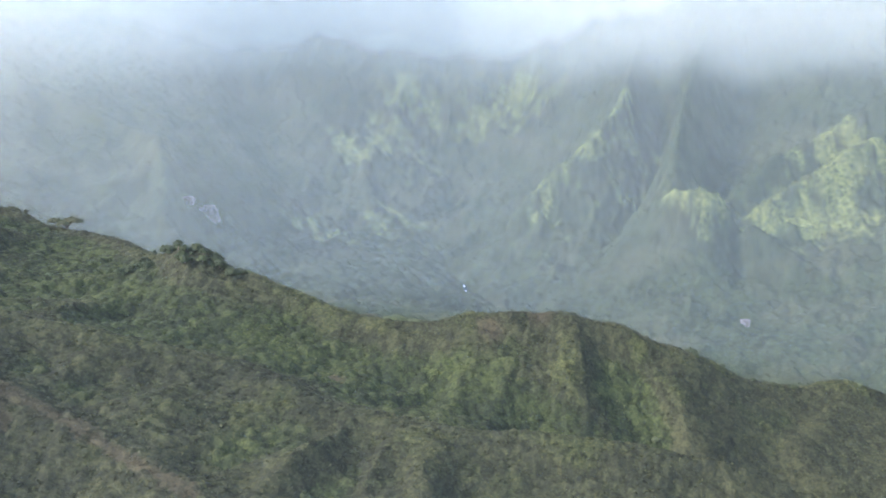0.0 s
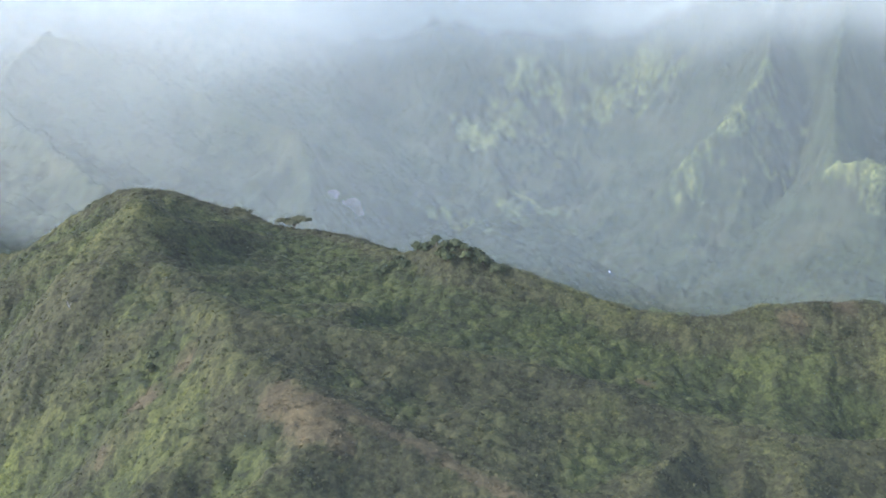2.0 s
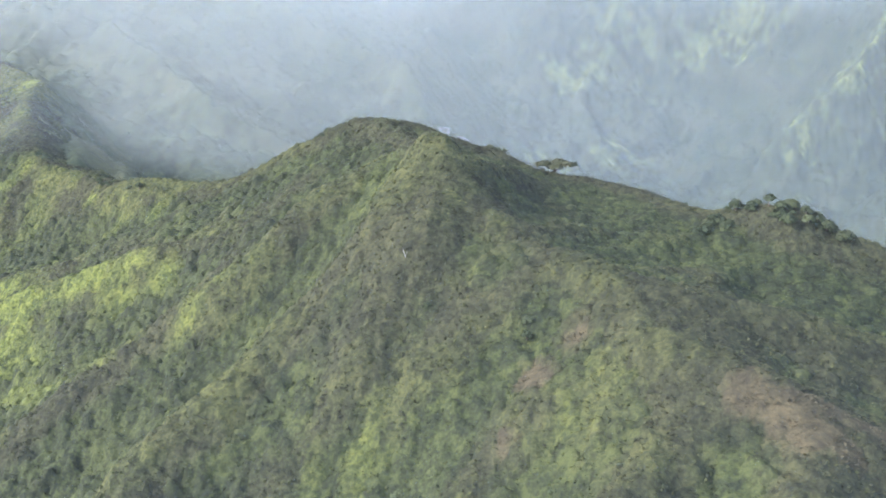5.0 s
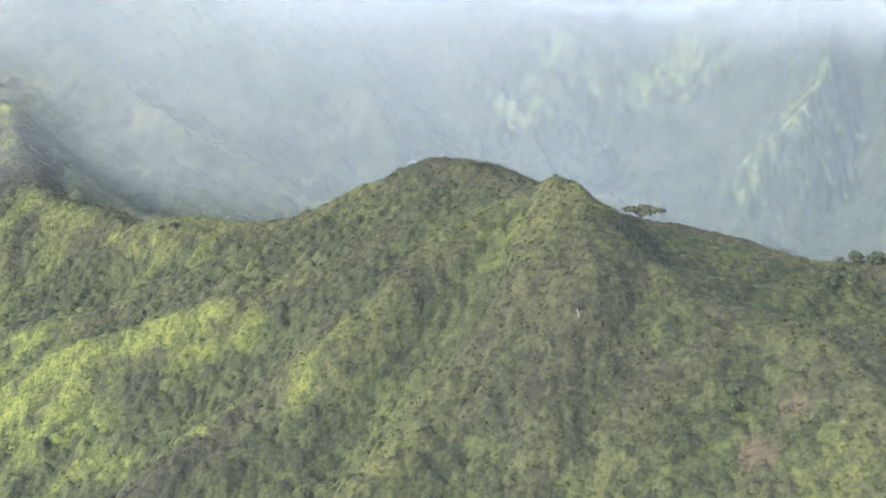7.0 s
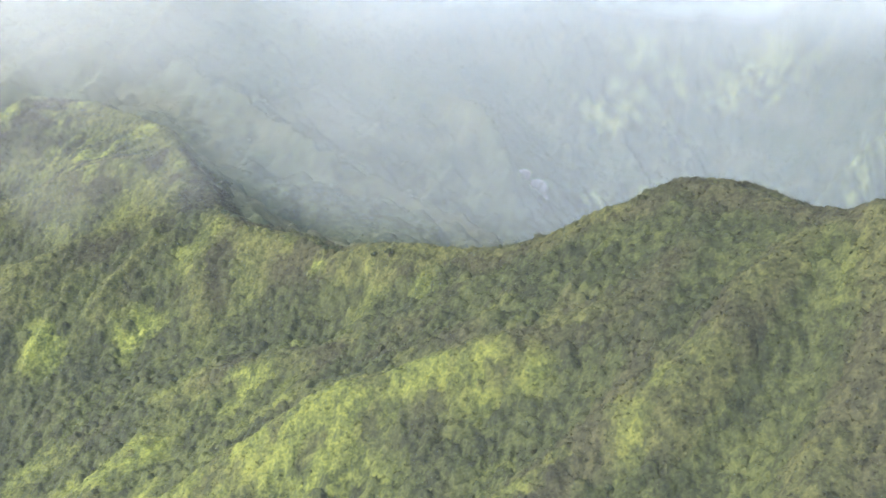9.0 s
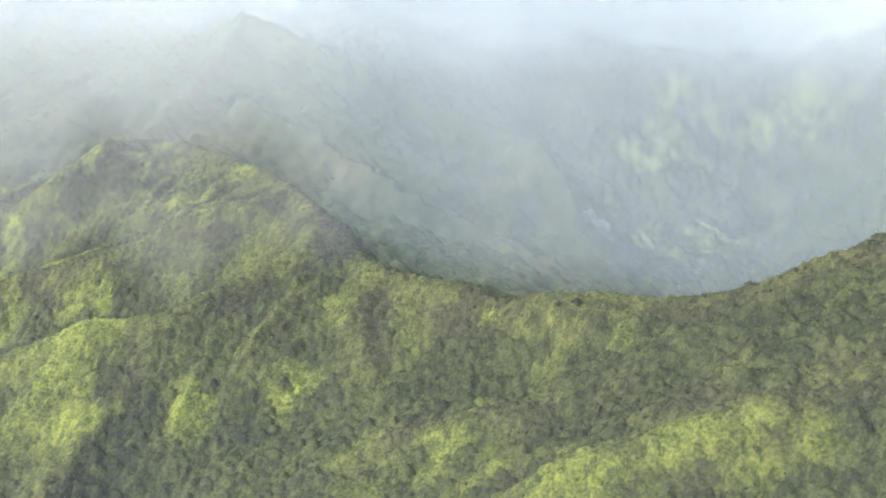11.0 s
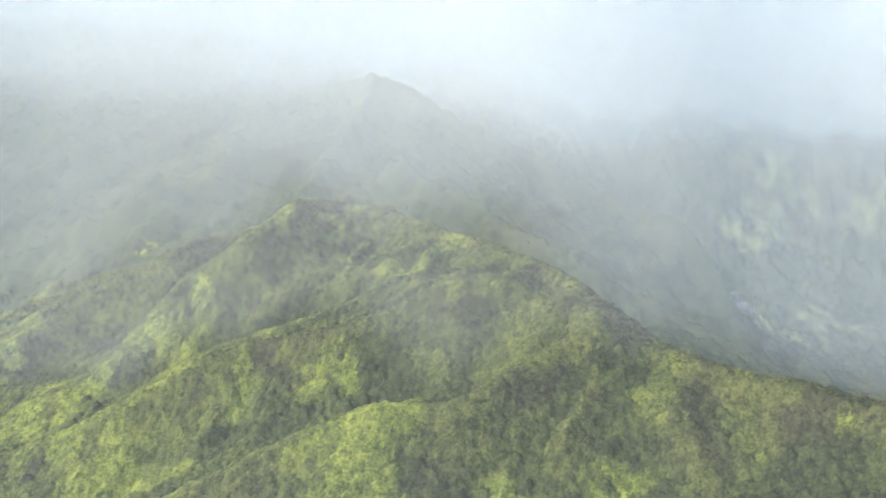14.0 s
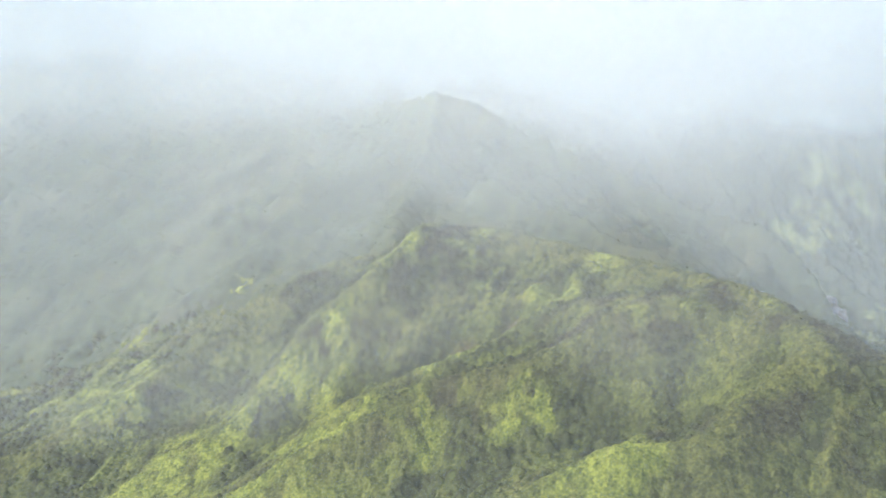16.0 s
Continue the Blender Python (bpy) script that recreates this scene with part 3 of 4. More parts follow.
def patches(x, y, spots):
    """How deep places lie inside round patches (x, y, radius): 1 in the middle, 0 at the rim."""
    best = np.full(len(x), -1.0)
    for cx, cy, r in spots:
        best = np.maximum(best, 1 - np.hypot(x - cx, y - cy) / r)
    return best


# the leftmost spots also put a sun break into the fern colour
FERN_SPOTS = ((-468, 389, 12), (-472, 382, 16), (-466, 376, 15), (-480, 378, 16), (-462, 370, 14), (-588, 442, 17), (-567, 430, 16),
              (-543, 425, 11), (-527, 450, 12), (-498, 450, 11), (-487, 449, 7), (-597, 516, 9), (-587, 537, 9), (-574, 546, 8), (-581, 541, 8), (-620, 511, 14),
              (-636, 513, 18), (-677, 552, 18), (-650, 505, 16), (-594, 537, 11), (-610, 521, 14), (-562, 429, 17), (-395, 384, 10), (-428, 376, 9), (-401, 379, 8), (-334, 386, 5), (-526, 451, 9), (-374, 322, 13), (-356, 343, 9), (-384, 316, 13))
FERN_SPOTS_RIGHT = ((-351, 339, 12), (-293, 299, 10), (-275, 296, 9), (-312, 298, 12), (-305, 292, 16), (-284, 296, 10), (-338, 299, 15), (-322, 295, 15),
                    (-316, 288, 14), (-303, 287, 9), (-263, 291, 6), (-228, 267, 5), (-229, 275, 4), (-245, 261, 6), (-213, 283, 4), (-297, 358, 5), (-142, 211, 5),
                    (-323, 286, 8), (-286, 266, 5), (-234, 269, 5), (-139, 210, 4), (-148, 206, 5), (-126, 180, 5), (-190, 212, 8), (-194, 205, 7), (-15, 277, 7),
                    (53, 287, 7), (60, 286, 5))
DRY_SPOTS = ((-118, 201, 5), (-113, 198, 5), (-109, 195, 5), (-105, 201, 3), (-99, 200.5, 3), (-94, 199, 3), (-88, 197.5, 3),
             (-83, 196, 3), (-76, 193, 3), (-68, 190, 3), (-104, 193, 4), (24, 295, 6), (8, 288, 5), (-38, 258, 4), (-515, 530, 8), (-497, 526, 8), (-155, 217, 4), (-146, 224, 4), (-160, 205, 3))
swell = (4 * height(nx, ny) - height(nx - 7, ny) - height(nx + 7, ny) - height(nx, ny - 7) - height(nx, ny + 7)) / 4   # ridges above, gullies below zero
broad = (4 * height(nx, ny) - height(nx - 18, ny) - height(nx + 18, ny) - height(nx, ny - 18) - height(nx, ny + 18)) / 4
speckle = rng.uniform(-1, 1, len(near))
rough_edge = 0.05 * speckle + 0.35 * wave(nx, ny, 17, 22) + 0.3 * wave(nx, ny, 7, 23)
# fern increases leftward by x, standing in for patchy sunlight on the slopes
lush = np.maximum(patches(nx, ny, FERN_SPOTS), patches(nx, ny, FERN_SPOTS_RIGHT)) + rough_edge + 0.1 * np.clip(swell, -2, 2) + np.interp(nx, (-540, -440), (0.2, 0.05))
lush = lush + 0.1 * (nx < -560)
lush = lush * np.interp(nx, (-330, -262, -210), (1.0, 0.62, 0.4)) - 0.45 * (wave(nx, ny, 4.5, 34) + 0.1 * speckle > 0.36)      # bushes stand among the ferns
facing = np.clip(lean, -0.6, 0.6) * np.interp(nx, (-330, -230), (0.6, 0.08))
stray = 0.55 * wave(nx, ny, 24, 21) + 0.35 * wave(nx, ny, 9, 29) + facing + 0.12 * np.clip(swell, -2, 2) + 0.06 * speckle - 0.52
# more fern on the left, with the brighter sun there painted as cover
lush = np.maximum(lush, stray + np.interp(nx, (-650, -520, -440, -250), (0.42, 0.38, 0.14, 0.0)))
low_fern = (0.5 * wave(nx, ny, 28, 26) + rough_edge + np.interp(nx, (-500, -400, -260, -200, -160, -60), (0.2, 0.05, 0.0, 0.1, -0.03, -0.15))
            + 0.7 * facing + 0.2 * np.clip(swell, -2, 2) - 0.12)
is_fern = lush > 0.3
is_herb = ~is_fern & ((low_fern > 0.2) | (lush > 0.1))
trail = np.array(SPUR_TRAIL[2:6], float)
path_off = np.min([np.hypot(nx - p[0], ny - p[1]) for p in (a + (b - a) * w for a, b in zip(trail[:-1], trail[1:]) for w in np.linspace(0, 1, 16))], 0)
bareness = np.maximum(patches(nx, ny, DRY_SPOTS) + rough_edge, 1 - path_off / 2.9)
is_dry = bareness > 0.3
is_fern &= ~is_dry
is_herb &= ~is_dry
olive = (0.6 * wave(nx, ny, 30, 24) + 0.4 * wave(nx, ny, 11, 25)
                                 + np.interp(nx, (-600, -420, -240, -150, -100, 40), (-0.15, 0.0, -0.08, 0.12, 0.45, 0.5)) + 0.25 * np.clip(swell, -2, 2) + 0.2 * np.clip(broad, -4, 4) - 0.1 * np.clip(lean, -0.8, 0.8) + 0.12 * rng.uniform(-1, 1, len(near)))
front = np.array(SPUR_KNOB, float)
behind = (ny - np.interp(nx, front[:, 0], front[:, 1]) - 7) * ((nx > -145) & (nx < 60))      # the wooded dip behind the bare shoulder
olive = olive + 0.45 * ((nx > -135) & (behind <= 0))
olive = olive - 0.9 * np.clip(behind / 12, 0, 1) * np.clip((crest_back(nx) - 36 - ny) / 12, 0, 1) * (1 - 0.8 * patches(nx, ny, ((28, 290, 30), (8, 288, 14))).clip(0, 1))
is_scrub = ~is_fern & ~is_dry & ~is_herb & (olive > 0.08)
is_wood = ~is_fern & ~is_dry & ~is_scrub & ~is_herb
forest = near[is_wood]
which = [is_wood, is_scrub, is_fern, is_dry]
kind = np.select(which, [0, 1, 2, 3], 4)
u = rng.rand(len(near))
radius = np.select(which, [1.15 + 1.3 * u ** 3, 1.0 + 0.7 * u ** 4, 1.1 + 0.5 * u, 1.0 + 0.4 * u], 1.05 + 0.6 * u ** 3)
tall = radius * np.select(which, [1.15, 0.8, 0.62, 0.2], 0.75) * rng.uniform(0.7, 1.2, len(near))
tall *= np.interp(nx, (-250, -170), (1.0, 0.6))                          # low wind-cut growth on the front shoulder
ease = lambda v, low, high: np.clip((v - low) / (high - low), 0, 1)
# fern share drops to the right, painting in the cloud shade there
shares = (("fern", np.maximum(ease(lush + 0.3 * wave(nx, ny, 5.5, 37), -0.1, 0.85), 0.34 * ease(low_fern, 0.0, 0.45)) * np.interp(nx, (-400, -300, -180), (1, 0.75, 0.42))), ("scrub", ease(olive, -0.35, 0.5)), ("dry", ease(bareness, 0.05, 0.6)))
thicket(near, kind, radius, tall, 0.72, 11, 0.32, 0.5, (
    ("forest_cover", MAT_COVER, "dense dark green scrub forest covering the mountain slopes", "forest"),
    ("scrub_cover", MAT_COVER, "olive-brown scrub on the drier ridge slopes", "scrub"),
    ("fern_cover", MAT_COVER, "bright yellow-green fern thicket on the open slopes", "ferns"),
    ("dry_grass_cover", MAT_COVER, "dry brown grass along a bare ridge trail", "grass"),
    ("low_fern_cover", MAT_COVER, "green ferns and low shrubs on the ridge shoulders", "ferns")), mixes=shares)

far = jittered(-1000, 640, 330, 1420, 5.6)
back = np.where(far[:, 0] > -535, crest_back(far[:, 0]) - 4, 660)
far = far[far[:, 1] > back]
river = np.array(STREAM, float)
far = far[np.abs(far[:, 0] - np.interp(far[:, 1], river[::-1, 1], river[::-1, 0])) + 0.03 * np.abs(far[:, 1] - 930) > 6.5]
# grass on the far ridges, with sun through a cloud gap painted in
SUNLIT_GRASS_SPOTS = ((-88, 1312, 30), (-115, 1239, 16), (-160, 1227, 16), (78, 1310, 36), (140, 1046, 10), (111, 1034, 9),
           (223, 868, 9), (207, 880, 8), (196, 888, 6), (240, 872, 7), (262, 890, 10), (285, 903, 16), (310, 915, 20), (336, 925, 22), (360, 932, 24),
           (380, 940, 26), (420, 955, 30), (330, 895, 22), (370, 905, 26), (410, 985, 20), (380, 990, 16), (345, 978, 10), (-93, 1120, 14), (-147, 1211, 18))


# fainter grass patches, the lit slopes put into their colour
FAINT_LIT_SPOTS = ((66, 1010, 26), (92, 1020, 30), (120, 1035, 32), (150, 1055, 32), (178, 1090, 34), (-95, 1270, 46), (-40, 1320, 40), (40, 1320, 40), (100, 1290, 36),
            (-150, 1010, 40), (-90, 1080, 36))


def sunlit_grass(x, y):
    """How much pale grass and painted sunlight the far slopes bear: 0 wood, 1 bright open grass."""
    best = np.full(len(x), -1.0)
    for cx, cy, r in SUNLIT_GRASS_SPOTS:
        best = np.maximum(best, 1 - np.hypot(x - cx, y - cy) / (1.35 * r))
    for cx, cy, r in FAINT_LIT_SPOTS:
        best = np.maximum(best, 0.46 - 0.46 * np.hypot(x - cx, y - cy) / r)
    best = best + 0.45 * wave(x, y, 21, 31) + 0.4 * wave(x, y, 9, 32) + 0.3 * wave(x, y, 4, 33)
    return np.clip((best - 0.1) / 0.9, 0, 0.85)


u = rng.rand(len(far))
grassy = sunlit_grass(*far.T)
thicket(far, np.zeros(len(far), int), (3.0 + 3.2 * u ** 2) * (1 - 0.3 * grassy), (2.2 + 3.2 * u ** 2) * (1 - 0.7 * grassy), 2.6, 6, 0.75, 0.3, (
    ("distant_forest", MAT_FAR, "distant forest with yellow-green grass and painted sunlight on the ridges", "forest"),), sunlit_grass)

# the lower slopes under the flight line
lower = jittered(-1000, 420, -110, 460, 5.6)
lower = lower[lower[:, 1] < np.interp(lower[:, 0], (-1000, -800, -420, -200, 0, 240, 250, 420), (560, 452, 232, 122, 112, 122, 300, 300))]
u = rng.rand(len(lower))
ferny = (0.6 * wave(lower[:, 0], lower[:, 1], 45, 27) + 0.5 * rng.uniform(-1, 1, len(lower)) > 0.25).astype(int)
thicket(lower, ferny, 3.0 + 2.4 * u ** 2, 1.8 + 2.0 * u ** 2, 2.8, 3, 0.9, 0.3, (
    ("lower_forest", MAT_FOREST, "dense green scrub forest on the lower slopes", "forest"),
    ("lower_fern", MAT_HERB, "green ferns among the forest of the lower slopes", "ferns")))

# ---- single trees, rocks and the stream ----
def part(name, mesh, parent, label=""):
    ob = new(name, mesh)
    ob.parent = parent
    return tagged(ob, label) if label else ob


def bark_material(name, dark, light):
    m, t, b = material(name, 0.9)
    n = noise_node(t, 3.0, 5, 0.65)
    r = ramp_node(t, n.outputs["Fac"], ((0.3, dark), (0.7, light)))
    t.links.new(r.outputs["Color"], b.inputs["Base Color"])
    bump = t.nodes.new("ShaderNodeBump")
    bump.inputs["Distance"].default_value = 0.05
    t.links.new(n.outputs["Fac"], bump.inputs["Height"])
    t.links.new(bump.outputs["Normal"], b.inputs["Normal"])
    return m


MAT_BARK = bark_material("bark", (0.07, 0.055, 0.04), (0.16, 0.13, 0.10))
MAT_DEAD = bark_material("dead_wood", (0.24, 0.23, 0.21), (0.38, 0.36, 0.33))
MAT_TREE = leaf_material("tree_leaves", (0.022, 0.032, 0.017), (0.042, 0.056, 0.025), (0.072, 0.09, 0.035), (0.07, 0.07, 0.036))
MAT_PALE = leaf_material("pale_tree_leaves", (0.05, 0.06, 0.03), (0.08, 0.10, 0.045), (0.12, 0.14, 0.06), (0.11, 0.11, 0.06))
MAT_FROND = leaf_material("frond_leaves", (0.07, 0.09, 0.03), (0.10, 0.125, 0.04), (0.135, 0.16, 0.05), (0.13, 0.125, 0.07))


def limb_mesh(name, points, radii, mat, sides=7):
    """A tapered, bent limb through the points."""
    v, f = [], []
    points = [Vector(p) for p in points]
    for k, (p, r) in enumerate(zip(points, radii)):
        d = (points[min(k + 1, len(points) - 1)] - points[max(k - 1, 0)]).normalized()
        a = d.cross(Vector((0.31, 0.95, 0.1))).normalized()
        b = d.cross(a)
        for i in range(sides):
            w = 2 * math.pi * i / sides
            v.append(p + (a * math.cos(w) + b * math.sin(w)) * r)
    for k in range(len(points) - 1):
        for i in range(sides):
            j = (i + 1) % sides
            f.append((k * sides + i, k * sides + j, (k + 1) * sides + j, (k + 1) * sides + i))
    me = bpy.data.meshes.new(name)
    me.from_pydata([tuple(q) for q in v], [], f)
    me.materials.append(mat)
    return me


def crown_mesh(name, lobes, tufts, size, mat, seed):
    """A crown of leaf tufts round several lobes (x, y, z, radius, flatness)."""
    r = np.random.RandomState(seed)
    v = []
    for cx, cy, cz, rad, flat in lobes:
        for _ in range(tufts):
            n = r.normal(size=3)
            n[2] = abs(n[2]) * 1.1 - 0.25
            n /= np.linalg.norm(n)
            c = np.array((cx, cy, cz)) + n * rad * r.uniform(0.65, 1.05) * (1, 1, flat)
            m = n + (0, 0, 0.4) + r.uniform(-0.5, 0.5, 3)
            m /= np.linalg.norm(m)
            s = np.cross(m, r.uniform(-1, 1, 3))
            s /= np.linalg.norm(s)
            q = np.cross(m, s)
            w, h = r.uniform(0.6, 1.3, 2) * size
            v += [c - s * w - q * h * 0.5, c + s * w * 0.6 - q * h, c + s * w + q * h * 0.6 + m * 0.08, c - s * w * 0.5 + q * h]
    return mesh_from(name, np.array(v), np.arange(len(v)).reshape(-1, 4), mat)


def broadleaf_tree(seed, tall, wide, mat, label):
    r = random.Random(seed)
    tree = tagged(new("tree"), label, "tree", group="trees on the slopes")
    top = Vector((r.uniform(-0.4, 0.4), r.uniform(-0.4, 0.4), tall * 0.6))
    part("trunk", limb_mesh("trunk", ((0, 0, -0.6), (0.1, 0.0, tall * 0.25), top), (0.24, 0.18, 0.10), MAT_BARK), tree)
    lobes = [(top.x, top.y, tall * 0.72, wide * 0.34, 0.7)]
    for k in range(4):
        a = 1.57 * k + r.uniform(-0.5, 0.5)
        tip = Vector((math.cos(a) * wide * 0.27, math.sin(a) * wide * 0.27, tall * r.uniform(0.5, 0.68)))
        part("limb", limb_mesh("limb", (top * 0.6, top * 0.7 + tip * 0.25, tip), (0.10, 0.07, 0.03), MAT_BARK, 5), tree)
        lobes.append((tip.x, tip.y, tip.z, wide * r.uniform(0.24, 0.33), 0.75))
    part("crown", crown_mesh("crown", lobes, 52, wide * 0.095, mat, seed), tree)
    return tree


def flat_topped_tree():
    tree = tagged(new("flat_topped_tree"), "tall flat-topped tree with a wide umbrella crown on the ridge", "tree")
    part("trunk", limb_mesh("trunk", ((0, 0, -1), (0.2, 0, 1.6), (0.5, 0, 3.2)), (0.42, 0.3, 0.22), MAT_BARK), tree)
    lobes = []
    for k in range(7):
        a = 0.9 * k
        reach = 2.2 + 0.55 * k
        tip = (0.5 + math.cos(a) * reach, 0.7 * math.sin(a) * reach, 4.6 + 0.5 * math.sin(2.1 * k))
        part("limb", limb_mesh("limb", ((0.4, 0, 2.6), (0.5 * tip[0] + 0.2, 0.5 * tip[1], 4.0), tip), (0.18, 0.11, 0.04), MAT_BARK, 5), tree)
        lobes.append((*tip, 2.4, 0.42))
    part("crown", crown_mesh("crown", lobes, 80, 0.5, MAT_TREE, 77), tree)
    return tree


def tree_fern(seed):
    r = random.Random(seed)
    fern = tagged(new("tree_fern"), "pale green tree fern with a whorl of arching fronds", "tree fern", group="tree ferns on the slopes")
    part("trunk", limb_mesh("trunk", ((0, 0, -0.4), (0.08, 0, 1.5), (0.12, 0.05, 3.0)), (0.16, 0.12, 0.10), MAT_BARK, 6), fern)
    for k in range(9):
        a = 0.698 * k + r.uniform(-0.2, 0.2)
        c, s, reach = math.cos(a), math.sin(a), r.uniform(1.9, 2.6)
        v, f = [], []
        for i in range(6):
            u = i / 5
            d, z, w = reach * u, 3.0 + 0.75 * math.sin(u * 2.6) - 0.7 * u * u, 0.42 * math.sin(0.35 + 2.6 * u)
            v += [(c * d - s * w, s * d + c * w, z - 0.1), (c * d, s * d, z), (c * d + s * w, s * d - c * w, z - 0.1)]
            if i:
                b = 3 * i
                f += [(b - 3, b - 2, b + 1, b), (b - 2, b - 1, b + 2, b + 1)]
        part("frond", mesh_from("frond", np.array(v), np.array(f), MAT_FROND), fern)
    return fern


def dead_tree():
    tree = tagged(new("dead_tree"), "bare bleached dead tree trunk among green scrub", "dead tree")
    part("trunk", limb_mesh("trunk", ((0, 0, -0.5), (-0.2, 0.1, 2.2), (-0.9, 0.1, 4.6), (-1.1, 0.2, 6.2)), (0.28, 0.22, 0.14, 0.05), MAT_DEAD), tree)
    for tip in ((0.9, 0.2, 5.0), (-1.9, -0.3, 5.6), (0.4, -0.5, 3.9)):
        part("limb", limb_mesh("limb", ((-0.35, 0.1, 2.7), (tip[0] * 0.5 - 0.2, tip[1] * 0.5, tip[2] * 0.85), tip), (0.11, 0.07, 0.03), MAT_DEAD, 5), tree)
    return tree


def stand(thing, x, y, turn=0.0, size=1.0):
    """Puts a thing on the ground."""
    thing.matrix_basis = Matrix.Translation((x, y, float(height(x, y)))) @ Matrix.Rotation(turn, 4, "Z") @ Matrix.Scale(size, 4)
    return thing


def rock_material():
    m, t, b = material("pale_rock", 0.9)
    n, streak = noise_node(t, 0.35, 7, 0.65), noise_node(t, 0.12, 4, 0.6)
    a = ramp_node(t, n.outputs["Fac"], ((0.3, (0.10, 0.09, 0.085)), (0.55, (0.21, 0.195, 0.185)), (0.8, (0.30, 0.28, 0.27))))
    d = ramp_node(t, streak.outputs["Fac"], ((0.55, (0, 0, 0)), (0.66, (0.7, 0.7, 0.7))))
    t.links.new(mix_node(t, d.outputs["Color"], a.outputs["Color"], (0.10, 0.105, 0.07)), b.inputs["Base Color"])
    bump = t.nodes.new("ShaderNodeBump")
    bump.inputs["Distance"].default_value = 0.8
    t.links.new(n.outputs["Fac"], bump.inputs["Height"])
    t.links.new(bump.outputs["Normal"], b.inputs["Normal"])
    return m


MAT_ROCK = rock_material()


def rock_outcrop(x, y, wide, tall, deep, seed, label):
    """A cliff face breaking out of the slope: a cracked, uneven block."""
    bm = bmesh.new()
    bmesh.ops.create_icosphere(bm, subdivisions=4, radius=1.0)
    for v in bm.verts:
        p = v.co.copy()
        box = Vector([math.copysign(abs(c) ** 0.45, c) for c in p])
        crack = abs(noise.noise(Vector((p.x * 4 + seed, p.y, p.z * 1.2)))) * 0.3
        lump = noise.noise(p * 2.2 + Vector((seed, 0, 0))) * 0.28
        v.co = Vector((box.x * wide / 2, box.y * deep / 2, box.z * tall / 2)) * (0.9 + lump - crack * 0.6)
    me = bpy.data.meshes.new("rock_outcrop")
    bm.to_mesh(me)
    bm.free()
    me.materials.append(MAT_ROCK)
    ob = tagged(new("rock_outcrop", me), label, "rock", group="rock outcrops")
    ob.location = (x, y, float(height(x, y)) + tall * 0.24)
    return ob


rock_outcrop(-254, 832, 15, 9, 12, 3.1, "pale bare rock cliff breaking out of the forested slope")
rock_outcrop(-241, 853, 21, 20, 16, 8.4, "pale bare rock cliff breaking out of the forested slope")
rock_outcrop(233, 768, 9, 8, 9, 5.7, "weathered grey rock cliff low on the valley side")


def build_stream():
    """The stream in the valley floor, a ribbon of water, with rapids that break white."""
    line = np.array(STREAM[1:5], float)
    ys = np.linspace(line[0, 1], line[-1, 1], 90)
    xs = np.interp(ys, line[::-1, 1], line[::-1, 0]) + 5 * wave(ys, 0 * ys, 26, 51)
    half = 2.6 + 0.9 * wave(ys, 0 * ys, 13, 52)
    z = np.minimum.accumulate(height(xs, ys)) + 0.9
    v = np.concatenate([np.stack([xs - half, ys, z], -1), np.stack([xs + half, ys, z], -1)])
    n = len(ys)
    f = [(i, i + n, i + n + 1, i + 1) for i in range(n - 1)]
    m, t, b = material("stream_water", 0.12)
    b.inputs["Base Color"].default_value = (0.05, 0.07, 0.06, 1)
    b.inputs["Specular IOR Level"].default_value = 0.5
    ripple = noise_node(t, 0.8, 3)
    bump = t.nodes.new("ShaderNodeBump")
    bump.inputs["Distance"].default_value = 0.15
    t.links.new(ripple.outputs["Fac"], bump.inputs["Height"])
    t.links.new(bump.outputs["Normal"], b.inputs["Normal"])
    water = tagged(new("water", mesh_from("water", v, f, m, True)), "narrow mountain stream in the valley floor", "stream", kind="structure")
    foam, t, b = material("white_water", 0.6)
    speck = noise_node(t, 1.2, 4)
    r = ramp_node(t, speck.outputs["Fac"], ((0.3, (0.42, 0.45, 0.46)), (0.7, (0.66, 0.68, 0.7))))
    t.links.new(r.outputs["Color"], b.inputs["Base Color"])
    for y in (958, 953, 948, 942, 920, 916):
        k = int(np.argmin(abs(ys - y)))
        bm = bmesh.new()
        bmesh.ops.create_icosphere(bm, subdivisions=3, radius=1.0)
        for q in bm.verts:
            q.co = Vector((q.co.x * 2.2, q.co.y * 2.6, q.co.z * 0.7)) * (1 + 0.35 * noise.noise(q.co * 2 + Vector((y, 0, 0))))
        me = bpy.data.meshes.new("rapids")
        bm.to_mesh(me)
        bm.free()
        me.materials.append(foam)
        ob = tagged(new("rapids", me), "white water tumbling over rocks in the stream", "rapids", group="rapids in the stream")
        ob.location = (xs[k] + 0.6 * math.sin(y), y, z[k] + 0.1)


build_stream()

# trees that stand out of the scrub
pick = random.Random(4)
stand(flat_topped_tree(), -153, 347.5, 0.3, 1.1)
stand(dead_tree(), -184, 243, 0.4, 0.5)
KINDS = [broadleaf_tree(31, 7.0, 5.2, MAT_TREE, "dark green broadleaf tree rising above the scrub"),
         broadleaf_tree(32, 6.0, 6.0, MAT_TREE, "dark green broadleaf tree rising above the scrub"),
         broadleaf_tree(33, 8.0, 4.6, MAT_TREE, "slender dark green tree rising above the scrub"),
         broadleaf_tree(34, 5.5, 5.4, MAT_PALE, "pale grey-green broadleaf tree on the slope"),
         tree_fern(35), tree_fern(36)]
